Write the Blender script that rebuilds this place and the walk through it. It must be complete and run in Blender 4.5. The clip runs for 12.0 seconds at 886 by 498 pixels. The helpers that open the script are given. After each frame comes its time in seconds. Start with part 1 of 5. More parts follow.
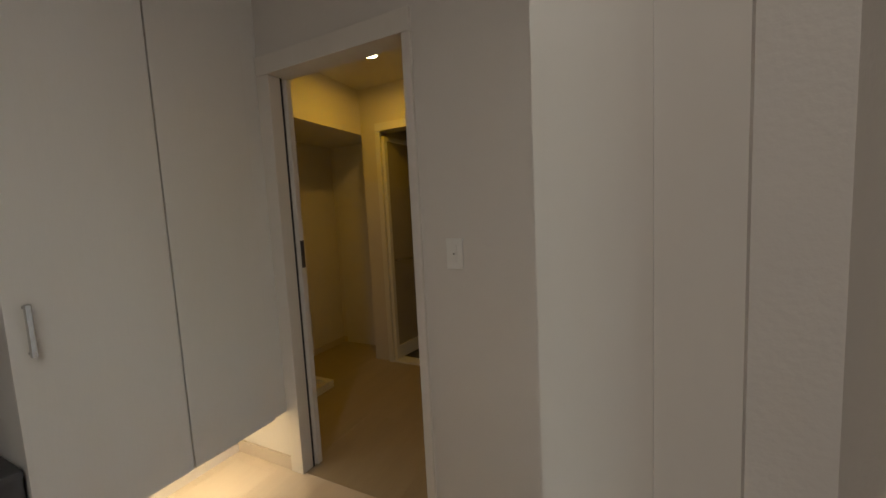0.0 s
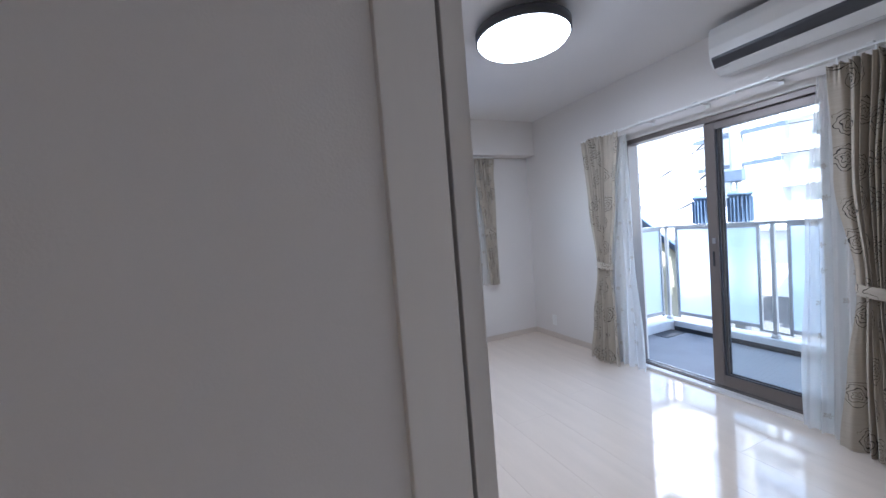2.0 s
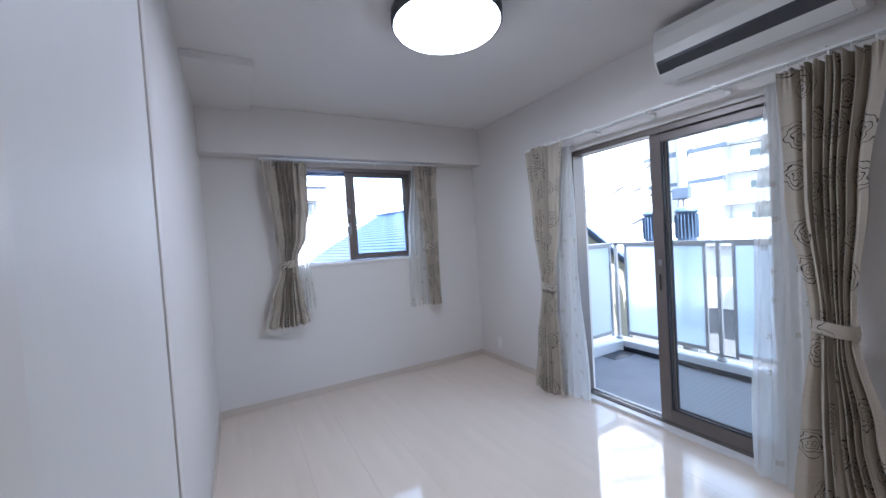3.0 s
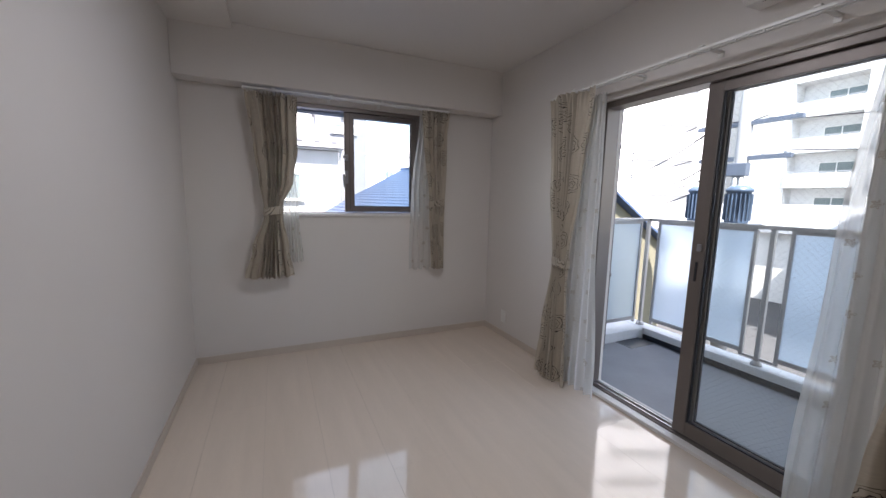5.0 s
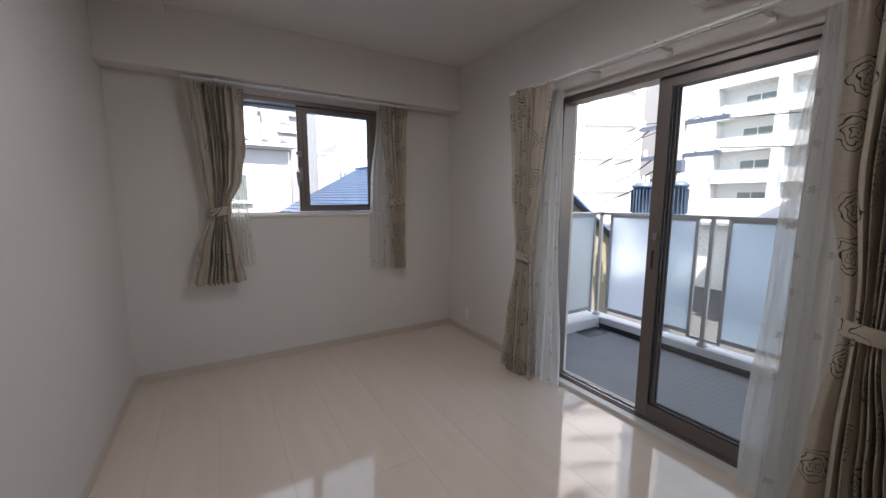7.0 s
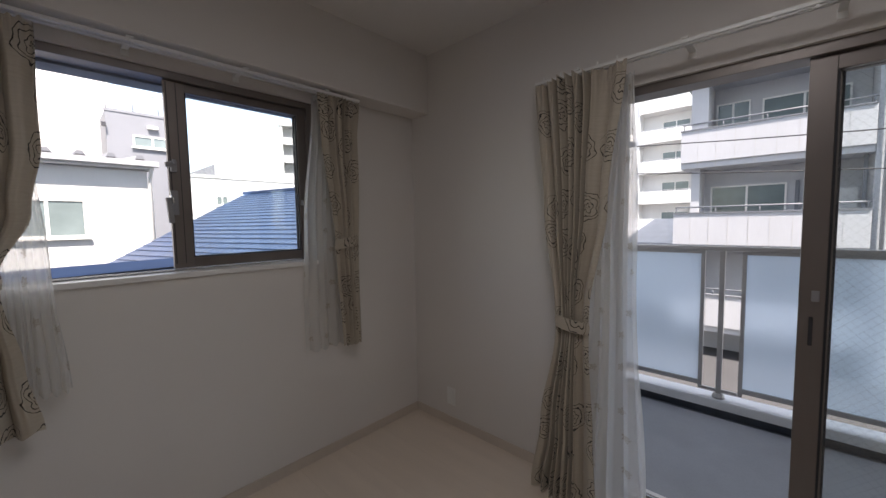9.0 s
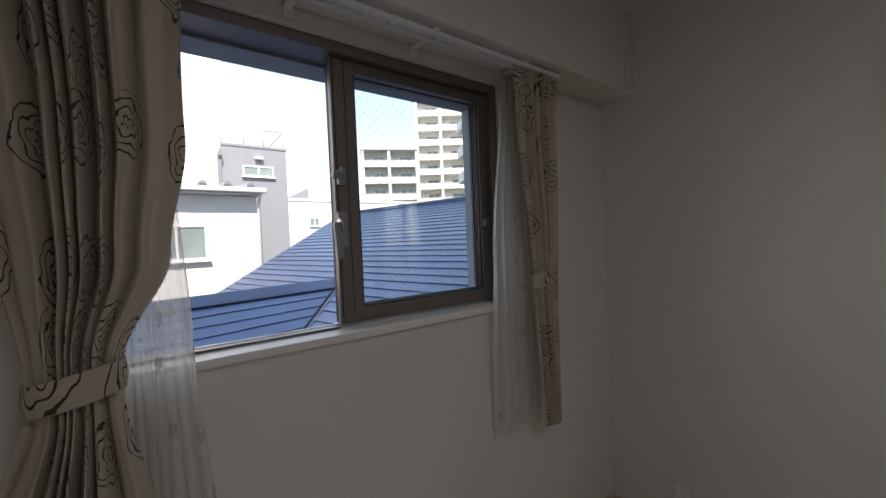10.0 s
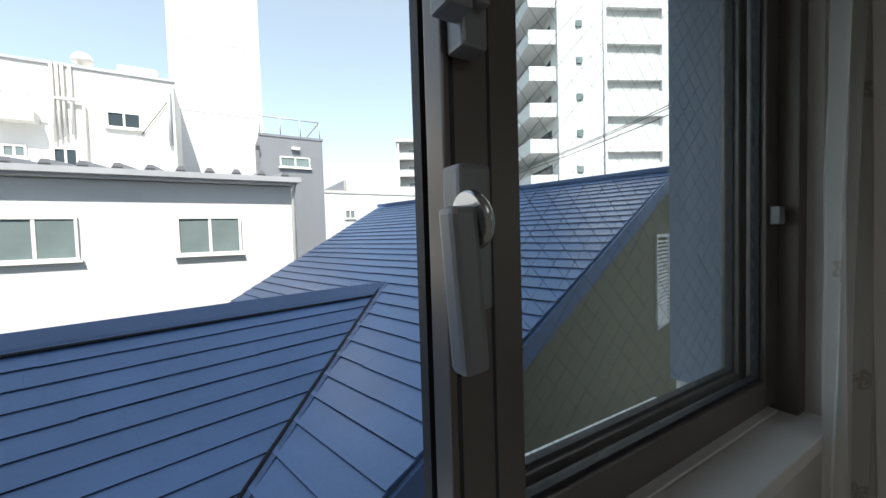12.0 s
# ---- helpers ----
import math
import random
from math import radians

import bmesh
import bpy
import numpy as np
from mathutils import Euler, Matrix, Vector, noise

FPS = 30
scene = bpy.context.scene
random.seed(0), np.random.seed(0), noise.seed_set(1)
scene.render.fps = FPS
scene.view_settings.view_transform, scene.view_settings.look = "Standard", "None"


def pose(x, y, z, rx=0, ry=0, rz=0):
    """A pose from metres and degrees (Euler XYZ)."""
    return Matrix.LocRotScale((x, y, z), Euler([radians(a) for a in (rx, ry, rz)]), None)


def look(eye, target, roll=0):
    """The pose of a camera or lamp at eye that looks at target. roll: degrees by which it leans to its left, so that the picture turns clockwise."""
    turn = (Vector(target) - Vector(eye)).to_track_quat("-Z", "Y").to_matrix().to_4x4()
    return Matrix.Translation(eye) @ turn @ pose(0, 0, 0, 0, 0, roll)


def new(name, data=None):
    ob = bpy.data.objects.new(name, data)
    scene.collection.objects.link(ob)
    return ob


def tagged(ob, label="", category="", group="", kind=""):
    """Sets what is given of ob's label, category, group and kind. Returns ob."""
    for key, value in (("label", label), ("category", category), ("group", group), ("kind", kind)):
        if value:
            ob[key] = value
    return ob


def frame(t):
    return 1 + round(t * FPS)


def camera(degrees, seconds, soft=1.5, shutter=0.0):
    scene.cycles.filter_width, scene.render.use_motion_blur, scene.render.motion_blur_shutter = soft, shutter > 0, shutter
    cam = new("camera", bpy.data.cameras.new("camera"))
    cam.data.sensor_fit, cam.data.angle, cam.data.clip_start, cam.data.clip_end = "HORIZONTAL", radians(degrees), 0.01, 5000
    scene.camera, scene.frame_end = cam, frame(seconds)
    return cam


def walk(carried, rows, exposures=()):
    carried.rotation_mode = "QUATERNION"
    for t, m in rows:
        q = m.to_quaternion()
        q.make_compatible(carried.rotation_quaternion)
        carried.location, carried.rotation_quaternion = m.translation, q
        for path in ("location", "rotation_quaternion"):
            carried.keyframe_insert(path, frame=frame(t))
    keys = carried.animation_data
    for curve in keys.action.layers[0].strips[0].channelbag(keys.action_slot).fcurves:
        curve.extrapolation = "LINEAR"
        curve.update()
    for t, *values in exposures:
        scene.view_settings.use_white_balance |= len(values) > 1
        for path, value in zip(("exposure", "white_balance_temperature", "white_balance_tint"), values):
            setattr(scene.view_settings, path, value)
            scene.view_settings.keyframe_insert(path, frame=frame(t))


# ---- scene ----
cam = camera(100.0, 12.0)
PATH = [
    (0, (0.836, 1.38, 1.314), (-0.046, 3.166, 1.132), -2.9),
    (0.3, (0.699, 1.485, 1.323), (-0.136, 3.285, 1.073), -2.9),
    (0.5, (0.584, 1.562, 1.324), (-0.148, 3.403, 1.048), -2.4),
    (1, (0.469, 1.78, 1.322), (0.281, 3.753, 1.052), -1.1),
    (1.5, (0.503, 1.984, 1.342), (0.921, 3.931, 1.160), -2.5),
    (2, (0.64, 2.147, 1.376), (1.436, 3.979, 1.279), -4.6),
    (2.5, (0.838, 2.256, 1.385), (1.843, 3.983, 1.324), -5.5),
    (3, (1.078, 2.377, 1.400), (2.046, 4.126, 1.342), -3.6),
    (3.2, (1.160, 2.433, 1.410), (2.080, 4.208, 1.328), -2.5),
    (4.8, (1.48, 2.611, 1.399), (2.271, 4.438, 1.206), 1.4),
    (5, (1.48, 2.613, 1.379), (2.298, 4.418, 1.11), 1.2),
    (5.5, (1.449, 2.593, 1.319), (2.247, 4.365, 0.848), 0.4),
    (6, (1.433, 2.577, 1.294), (2.218, 4.324, 0.718), -0.4),
    (6.5, (1.428, 2.606, 1.326), (2.324, 4.336, 0.876), 0.7),
    (7, (1.46, 2.684, 1.348), (2.482, 4.383, 1.083), 0.2),
    (7.2, (1.497, 2.735, 1.35), (2.591, 4.395, 1.134), 0.5),
    (8.8, (1.651, 3.73, 1.415), (3.157, 5.04, 1.282), -0.4),
    (9, (1.655, 3.952, 1.437), (3.111, 5.316, 1.296), -1.0),
    (9.5, (1.619, 4.455, 1.472), (2.905, 5.984, 1.386), -1.8),
    (10, (1.632, 4.895, 1.505), (2.805, 6.514, 1.455), -2.4),
    (10.5, (1.703, 5.29, 1.539), (2.797, 6.962, 1.457), -2.6),
    (11, (1.771, 5.59, 1.566), (2.904, 7.234, 1.452), -2.5),
    (11.5, (1.864, 5.759, 1.565), (2.864, 7.49, 1.491), -2.7),
    (12, (1.909, 5.818, 1.555), (2.935, 7.533, 1.476), -1.7),
]
EXPOSURES = [(0, 3.43, 6900, 10), (0.5, 3.38, 6500, 11), (1.0, 3.5, 5750, 12), (1.5, 3.48, 5400, 14), (2.0, 3.4, 5400, 15), (3.2, 3.15, 5450, 16), (4.8, 2.55, 6350, 18), (7.2, 2.22, 6650, 18), (9.0, 1.78, 6800, 18), (9.5, 1.7, 6850, 18), (10.0, 1.5, 6800, 16), (10.5, 1.26, 6650, 13), (11.0, 1.27, 6550, 10), (11.5, 1.12, 6500, 8), (12, 1.02, 6450, 7)]
walk(cam, [(t, look(e, a, r)) for t, e, a, r in PATH], EXPOSURES)

# ---- world, sun, lamps ----
SUN_AZ, SUN_EL = 200.0, 56.0      # compass-like: direction the light comes from, clockwise from +y
world = bpy.data.worlds.new("sky")
scene.world = world
world.use_nodes = True
sky = world.node_tree.nodes.new("ShaderNodeTexSky")
sky.sky_type, sky.sun_disc = "NISHITA", False
sky.sun_elevation, sky.sun_rotation = radians(SUN_EL), radians(SUN_AZ)
sky.air_density, sky.dust_density = 1.0, 1.0
haze = world.node_tree.nodes.new("ShaderNodeMix")      # bright thin haze over the whole sky
haze.data_type, haze.blend_type = "RGBA", "ADD"
haze.inputs[0].default_value = 1.0
haze.inputs[7].default_value = (1.35, 1.28, 0.75, 1)
world.node_tree.links.new(sky.outputs[0], haze.inputs[6])
world.node_tree.links.new(haze.outputs[2], world.node_tree.nodes["Background"].inputs[0])
world.node_tree.nodes["Background"].inputs[1].default_value = 0.12
sun_data = bpy.data.lights.new("sun", "SUN")
sun_data.energy, sun_data.angle, sun_data.color = 4.4, radians(0.5), (1.0, 0.95, 0.88)
sun = new("sun", sun_data)
sx, sy = math.sin(radians(SUN_AZ)), math.cos(radians(SUN_AZ))
sun.matrix_world = look((0, 0, 30), (-sx * 10, -sy * 10, 30 - 10 * math.tan(radians(SUN_EL))))


def area_lamp(name, at, target, watts, size, colour, size_y=None):
    data = bpy.data.lights.new(name, "AREA")
    data.energy, data.color, data.size = watts, colour, size
    data.shape = "RECTANGLE" if size_y else "DISK"
    if size_y:
        data.size_y = size_y
    ob = new(name, data)
    ob.matrix_world = look(at, target)
    return ob


LAMP_XY = (2.11, 4.05)
area_lamp("ceiling_lamp_light", (*LAMP_XY, 2.455), (*LAMP_XY, 0), 1.5, 0.5, (0.90, 0.95, 1.0))
area_lamp("downlight_light", (-0.75, 3.6, 2.43), (-0.75, 3.6, 0), 0.29, 0.1, (1.0, 0.52, 0.0))
area_lamp("cabinet_underlight", (-0.98, 2.1, 0.315), (-0.98, 2.1, 0), 0.030, 0.1, (1.0, 0.38, 0.012), 0.9)
# fill lamp added to brighten the hall and the near jamb
area_lamp("hall_fill_light", (0.62, 0.55, 2.58), (0.62, 0.55, 0), 0.68, 0.1, (0.98, 0.95, 0.92))


# ---- materials ----
def nodes_of(name):
    m = bpy.data.materials.new(name)
    m.use_nodes = True
    return m, m.node_tree.nodes, m.node_tree.links, m.node_tree.nodes["Principled BSDF"]


def surface(name, colour, rough=0.6, metal=0.0, scale=6.0, vary=0.06, grain=120.0, bump=0.05, stretch=(1, 1, 1), each=0.0, coat=0.0, spec=0.5):
    """Painted, plastic, stone or metal surface with stains at one scale and grain at a finer one."""
    m, n, l, b = nodes_of(name)
    co = n.new("ShaderNodeTexCoord")
    mp = n.new("ShaderNodeMapping")
    mp.inputs["Scale"].default_value = stretch
    l.new(co.outputs["Object"], mp.inputs[0])
    big, fine = n.new("ShaderNodeTexNoise"), n.new("ShaderNodeTexNoise")
    big.inputs["Scale"].default_value, big.inputs["Detail"].default_value = scale, 4
    fine.inputs["Scale"].default_value, fine.inputs["Detail"].default_value = grain, 3
    for t in (big, fine):
        l.new(mp.outputs[0], t.inputs["Vector"])
    add = n.new("ShaderNodeMath")
    add.operation = "MULTIPLY_ADD"
    l.new(fine.outputs[0], add.inputs[0])
    add.inputs[1].default_value = 0.4
    l.new(big.outputs[0], add.inputs[2])
    src = add.outputs[0]
    if each:
        info = n.new("ShaderNodeObjectInfo")
        more = n.new("ShaderNodeMath")
        more.operation = "MULTIPLY_ADD"
        l.new(info.outputs["Random"], more.inputs[0])
        more.inputs[1].default_value = each
        l.new(src, more.inputs[2])
        src = more.outputs[0]
    ramp = n.new("ShaderNodeValToRGB")
    ramp.color_ramp.elements[0].position, ramp.color_ramp.elements[1].position = 0.35, 1.05
    ramp.color_ramp.elements[0].color = (*[max(0, c * (1 - vary)) for c in colour], 1)
    ramp.color_ramp.elements[1].color = (*[min(1, c * (1 + vary)) for c in colour], 1)
    l.new(src, ramp.inputs[0])
    l.new(ramp.outputs[0], b.inputs["Base Color"])
    rr = n.new("ShaderNodeMapRange")
    rr.inputs["To Min"].default_value, rr.inputs["To Max"].default_value = rough * 0.85, min(1, rough * 1.15)
    l.new(big.outputs[0], rr.inputs[0])
    l.new(rr.outputs[0], b.inputs["Roughness"])
    b.inputs["Metallic"].default_value = metal
    b.inputs["Coat Weight"].default_value = coat
    b.inputs["Coat Roughness"].default_value = 0.06
    b.inputs["Specular IOR Level"].default_value = spec
    bp = n.new("ShaderNodeBump")
    bp.inputs["Strength"].default_value, bp.inputs["Distance"].default_value = bump, 0.004
    l.new(fine.outputs[0], bp.inputs["Height"])
    l.new(bp.outputs[0], b.inputs["Normal"])
    return m


def glowing(name, colour, strength):
    m, n, l, b = nodes_of(name)
    b.inputs["Base Color"].default_value = (0.9, 0.9, 0.9, 1)
    b.inputs["Emission Color"].default_value = (*colour, 1)
    b.inputs["Emission Strength"].default_value = strength
    return m


def chain(n, l, op, a, b=None, c=None):
    k = n.new("ShaderNodeMath")
    k.operation = op
    for i, v in enumerate((a, b, c)):
        if v is None:
            continue
        if isinstance(v, (int, float)):
            k.inputs[i].default_value = v
        else:
            l.new(v, k.inputs[i])
    return k.outputs[0]


def clear_glass(name, tint):
    m, n, l, b = nodes_of(name)
    out = n["Material Output"]
    fr, tr, gl, mix = (n.new("ShaderNode" + k) for k in ("LayerWeight", "BsdfTransparent", "BsdfGlossy", "MixShader"))
    gloss = chain(n, l, "MULTIPLY_ADD", chain(n, l, "POWER", fr.outputs["Facing"], 4.0), 0.45, 0.03)
    tr.inputs[0].default_value = (*tint, 1)
    gl.inputs["Roughness"].default_value = 0.02
    l.new(gloss, mix.inputs[0])
    l.new(tr.outputs[0], mix.inputs[1])
    l.new(gl.outputs[0], mix.inputs[2])
    l.new(mix.outputs[0], out.inputs[0])
    return m


def frosted_glass(name, tint):
    m, n, l, b = nodes_of(name)
    out = n["Material Output"]
    tl, rf, df, m1, m2 = (n.new("ShaderNode" + k) for k in ("BsdfTranslucent", "BsdfRefraction", "BsdfGlossy", "MixShader", "MixShader"))
    tl.inputs[0].default_value = (*tint, 1)
    rf.inputs["Color"].default_value = (*tint, 1)
    rf.inputs["Roughness"].default_value, rf.inputs["IOR"].default_value = 0.55, 1.05
    df.inputs["Roughness"].default_value = 0.35
    m1.inputs[0].default_value, m2.inputs[0].default_value = 0.66, 0.05
    l.new(tl.outputs[0], m1.inputs[1])
    l.new(rf.outputs[0], m1.inputs[2])
    l.new(m1.outputs[0], m2.inputs[1])
    l.new(df.outputs[0], m2.inputs[2])
    l.new(m2.outputs[0], out.inputs[0])
    return m


def flower_lines(n, l, cell, radius, pitch, wobble, thick):
    """Mask of line-drawn roses, one to a cell of the cloth's own (u, v) metres."""
    uv = n.new("ShaderNodeUVMap")
    warp = n.new("ShaderNodeTexNoise")
    warp.inputs["Scale"].default_value, warp.inputs["Detail"].default_value = 28.0, 1
    l.new(uv.outputs[0], warp.inputs["Vector"])
    vo = n.new("ShaderNodeTexVoronoi")
    vo.voronoi_dimensions, vo.feature = "2D", "F1"
    vo.inputs["Scale"].default_value, vo.inputs["Randomness"].default_value = 1 / cell, 0.55
    l.new(uv.outputs[0], vo.inputs["Vector"])
    sub = n.new("ShaderNodeVectorMath")
    sub.operation = "SUBTRACT"
    l.new(uv.outputs[0], sub.inputs[0])
    l.new(vo.outputs["Position"], sub.inputs[1])
    sep = n.new("ShaderNodeSeparateXYZ")
    l.new(sub.outputs[0], sep.inputs[0])
    ang = chain(n, l, "ARCTAN2", sep.outputs[1], sep.outputs[0])
    r = chain(n, l, "SQRT", chain(n, l, "ADD", chain(n, l, "MULTIPLY", sep.outputs[0], sep.outputs[0]), chain(n, l, "MULTIPLY", sep.outputs[1], sep.outputs[1])))
    rw = chain(n, l, "MULTIPLY_ADD", chain(n, l, "SUBTRACT", warp.outputs[0], 0.5), wobble, r)
    petals = chain(n, l, "MULTIPLY", chain(n, l, "SINE", chain(n, l, "MULTIPLY_ADD", r, 90.0, chain(n, l, "MULTIPLY", ang, 5.0))), 0.0042)
    rw = chain(n, l, "ADD", rw, petals)
    spiral = chain(n, l, "MULTIPLY_ADD", ang, pitch / (2 * math.pi), rw)
    ring = chain(n, l, "PINGPONG", spiral, pitch / 2)
    line = chain(n, l, "LESS_THAN", ring, thick)
    inside = chain(n, l, "LESS_THAN", rw, radius)
    cellrand = n.new("ShaderNodeSeparateXYZ")
    l.new(vo.outputs["Color"], cellrand.inputs[0])
    some = chain(n, l, "GREATER_THAN", cellrand.outputs[0], 0.12)
    return chain(n, l, "MULTIPLY", chain(n, l, "MULTIPLY", line, inside), some)


def printed_cloth(name, base, ink):
    m, n, l, b = nodes_of(name)
    mask = flower_lines(n, l, 0.205, 0.072, 0.0188, 0.030, 0.0020)
    uv = n.new("ShaderNodeUVMap")
    weave = n.new("ShaderNodeTexNoise")
    weave.inputs["Scale"].default_value, weave.inputs["Detail"].default_value = 260.0, 2
    slub = n.new("ShaderNodeTexNoise")
    slub.inputs["Scale"].default_value = 14.0
    mp = n.new("ShaderNodeMapping")
    mp.inputs["Scale"].default_value = (1, 9, 1)
    l.new(uv.outputs[0], mp.inputs[0])
    l.new(mp.outputs[0], slub.inputs["Vector"])
    l.new(uv.outputs[0], weave.inputs["Vector"])
    ramp = n.new("ShaderNodeValToRGB")
    ramp.color_ramp.elements[0].color = (*[c * 0.86 for c in base], 1)
    ramp.color_ramp.elements[1].color = (*[min(1, c * 1.1) for c in base], 1)
    l.new(slub.outputs[0], ramp.inputs[0])
    mix = n.new("ShaderNodeMix")
    mix.data_type = "RGBA"
    l.new(mask, mix.inputs[0])
    l.new(ramp.outputs[0], mix.inputs[6])
    mix.inputs[7].default_value = (*ink, 1)
    l.new(mix.outputs[2], b.inputs["Base Color"])
    b.inputs["Roughness"].default_value = 0.8
    b.inputs["Sheen Weight"].default_value = 0.15
    bp = n.new("ShaderNodeBump")
    bp.inputs["Strength"].default_value, bp.inputs["Distance"].default_value = 0.25, 0.001
    l.new(weave.outputs[0], bp.inputs["Height"])
    l.new(bp.outputs[0], b.inputs["Normal"])
    tl, add = n.new("ShaderNodeBsdfTranslucent"), n.new("ShaderNodeMixShader")
    l.new(mix.outputs[2], tl.inputs[0])
    add.inputs[0].default_value = 0.12
    l.new(b.outputs[0], add.inputs[1])
    l.new(tl.outputs[0], add.inputs[2])
    l.new(add.outputs[0], n["Material Output"].inputs[0])
    return m


def voile(name):
    m, n, l, b = nodes_of(name)
    mask = flower_lines(n, l, 0.16, 0.016, 0.012, 0.014, 0.0045)
    df, tl, tr, m1, m2 = (n.new("ShaderNode" + k) for k in ("BsdfDiffuse", "BsdfTranslucent", "BsdfTransparent", "MixShader", "MixShader"))
    mix = n.new("ShaderNodeMix")
    mix.data_type = "RGBA"
    mix.inputs[6].default_value, mix.inputs[7].default_value = (0.88, 0.87, 0.84, 1), (0.50, 0.46, 0.40, 1)
    l.new(mask, mix.inputs[0])
    for k in (df, tl):
        l.new(mix.outputs[2], k.inputs[0])
    m1.inputs[0].default_value = 0.55
    l.new(df.outputs[0], m1.inputs[1])
    l.new(tl.outputs[0], m1.inputs[2])
    cover = chain(n, l, "MULTIPLY_ADD", mask, 0.26, 0.68)
    l.new(cover, m2.inputs[0])
    l.new(tr.outputs[0], m2.inputs[1])
    l.new(m1.outputs[0], m2.inputs[2])
    l.new(m2.outputs[0], n["Material Output"].inputs[0])
    return m


WALL = surface("white_wallpaper", (0.72, 0.683, 0.645), 0.75, scale=1.2, vary=0.025, grain=220, bump=0.1)
CEIL = surface("ceiling_paper", (0.74, 0.71, 0.68), 0.8, scale=1.0, vary=0.02, grain=200, bump=0.25)
TRIM = surface("white_trim", (0.74, 0.70, 0.65), 0.4, scale=3, vary=0.03, grain=60, bump=0.02, stretch=(1, 1, 0.1))
SKIRT = surface("pale_skirting", (0.60, 0.52, 0.445), 0.4, scale=3, vary=0.05, grain=60, bump=0.02)
DOORW = surface("white_door_laminate", (0.74, 0.715, 0.68), 0.5, scale=2, vary=0.03, grain=80, bump=0.02, stretch=(3, 3, 0.25))
PLANK = surface("glossy_white_flooring", (0.75, 0.64, 0.53), 0.075, scale=2.5, vary=0.05, grain=30, bump=0.015, stretch=(5, 0.5, 1), each=0.06, coat=0.6)
HALLF = surface("beige_hall_flooring", (0.40, 0.33, 0.24), 0.3, scale=2.5, vary=0.1, grain=40, bump=0.02, stretch=(4, 0.5, 1), each=0.2)
SUBF = surface("floor_joint", (0.60, 0.52, 0.43), 0.6)
ALU = surface("bronze_aluminium", (0.178, 0.153, 0.138), 0.38, metal=0.5, scale=4, vary=0.06, grain=180, bump=0.02, stretch=(4, 4, 0.2))
ALUD = surface("dark_gasket", (0.025, 0.025, 0.03), 0.6)
LOCK = surface("grey_cast_lock", (0.27, 0.27, 0.28), 0.42, metal=0.3, scale=20, vary=0.06, grain=300, bump=0.04)
STEEL = surface("brushed_steel", (0.60, 0.60, 0.60), 0.25, metal=1.0, scale=10, vary=0.05, grain=200, bump=0.02)
SILL = surface("white_sill", (0.80, 0.78, 0.75), 0.35, scale=3, vary=0.04, grain=40, bump=0.01)
PLASTIC = surface("white_plastic", (0.80, 0.79, 0.76), 0.3, scale=3, vary=0.02, grain=80, bump=0.01)
BEIGEP = surface("ivory_duct", (0.66, 0.60, 0.52), 0.4, scale=3, vary=0.03)
BLACKP = surface("dark_grey_plastic", (0.045, 0.045, 0.05), 0.4, scale=6, vary=0.1)
GLASS = clear_glass("window_glass", (0.975, 0.99, 0.99))
WIRE = surface("glass_wire", (0.16, 0.165, 0.17), 0.6, metal=0.3)
FROST = frosted_glass("frosted_panel", (0.76, 0.83, 0.90))
BATHP = surface("bath_door_panel", (0.40, 0.36, 0.30), 0.3)
CLOTH = printed_cloth("rose_print_cloth", (0.485, 0.425, 0.34), (0.035, 0.028, 0.024))
VOILE = voile("white_voile")
RAILM = surface("balcony_aluminium", (0.42, 0.41, 0.40), 0.4, metal=0.5, scale=5, vary=0.05, grain=150, bump=0.02)
BALF = surface("grey_balcony_sheet", (0.27, 0.265, 0.27), 0.75, scale=4, vary=0.12, grain=90, bump=0.15)
CURB = surface("white_curb_paint", (0.66, 0.67, 0.68), 0.6, scale=5, vary=0.08, grain=80, bump=0.1)
TANK = surface("blue_tank_paint", (0.065, 0.10, 0.155), 0.45, scale=4, vary=0.15, grain=80, bump=0.02)
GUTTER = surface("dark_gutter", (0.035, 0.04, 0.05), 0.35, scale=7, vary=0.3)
PIPE = surface("grey_brown_pipe", (0.17, 0.15, 0.145), 0.45, scale=8, vary=0.08)
SLATE = surface("blue_slate_paint", (0.088, 0.166, 0.335), 0.33, scale=2.2, vary=0.16, grain=50, bump=0.12, each=0.15)
# near-black that stands in for shade in the gaps between roof parts
BUTT = surface("slate_gap_shade", (0.014, 0.017, 0.024), 0.8)
CAP = surface("blue_ridge_metal", (0.075, 0.13, 0.255), 0.38, metal=0.1, scale=3, vary=0.12)
GREENW = surface("olive_render", (0.17, 0.165, 0.115), 0.85, scale=4, vary=0.12, grain=90, bump=0.3)
EXTW = surface("exterior_blue_grey", (0.24, 0.28, 0.34), 0.7, scale=3, vary=0.06, grain=120, bump=0.2)
WHITEB = surface("white_cladding", (0.66, 0.66, 0.65), 0.6, scale=0.6, vary=0.05, grain=14, bump=0.1, stretch=(3, 3, 0.4))
CREAMB = surface("cream_facade", (0.70, 0.68, 0.64), 0.7, scale=0.5, vary=0.07, grain=14, bump=0.1, stretch=(2, 2, 0.4))
# greyer copy of the white cladding: the street front's shade is in the colour
SHADYW = surface("shaded_white_facade", (0.50, 0.51, 0.53), 0.7, scale=0.5, vary=0.06, grain=14, bump=0.1, stretch=(2, 2, 0.4))
GREYB = surface("grey_cladding", (0.185, 0.195, 0.215), 0.6, scale=0.5, vary=0.06, grain=18, bump=0.1, stretch=(3, 3, 0.3))
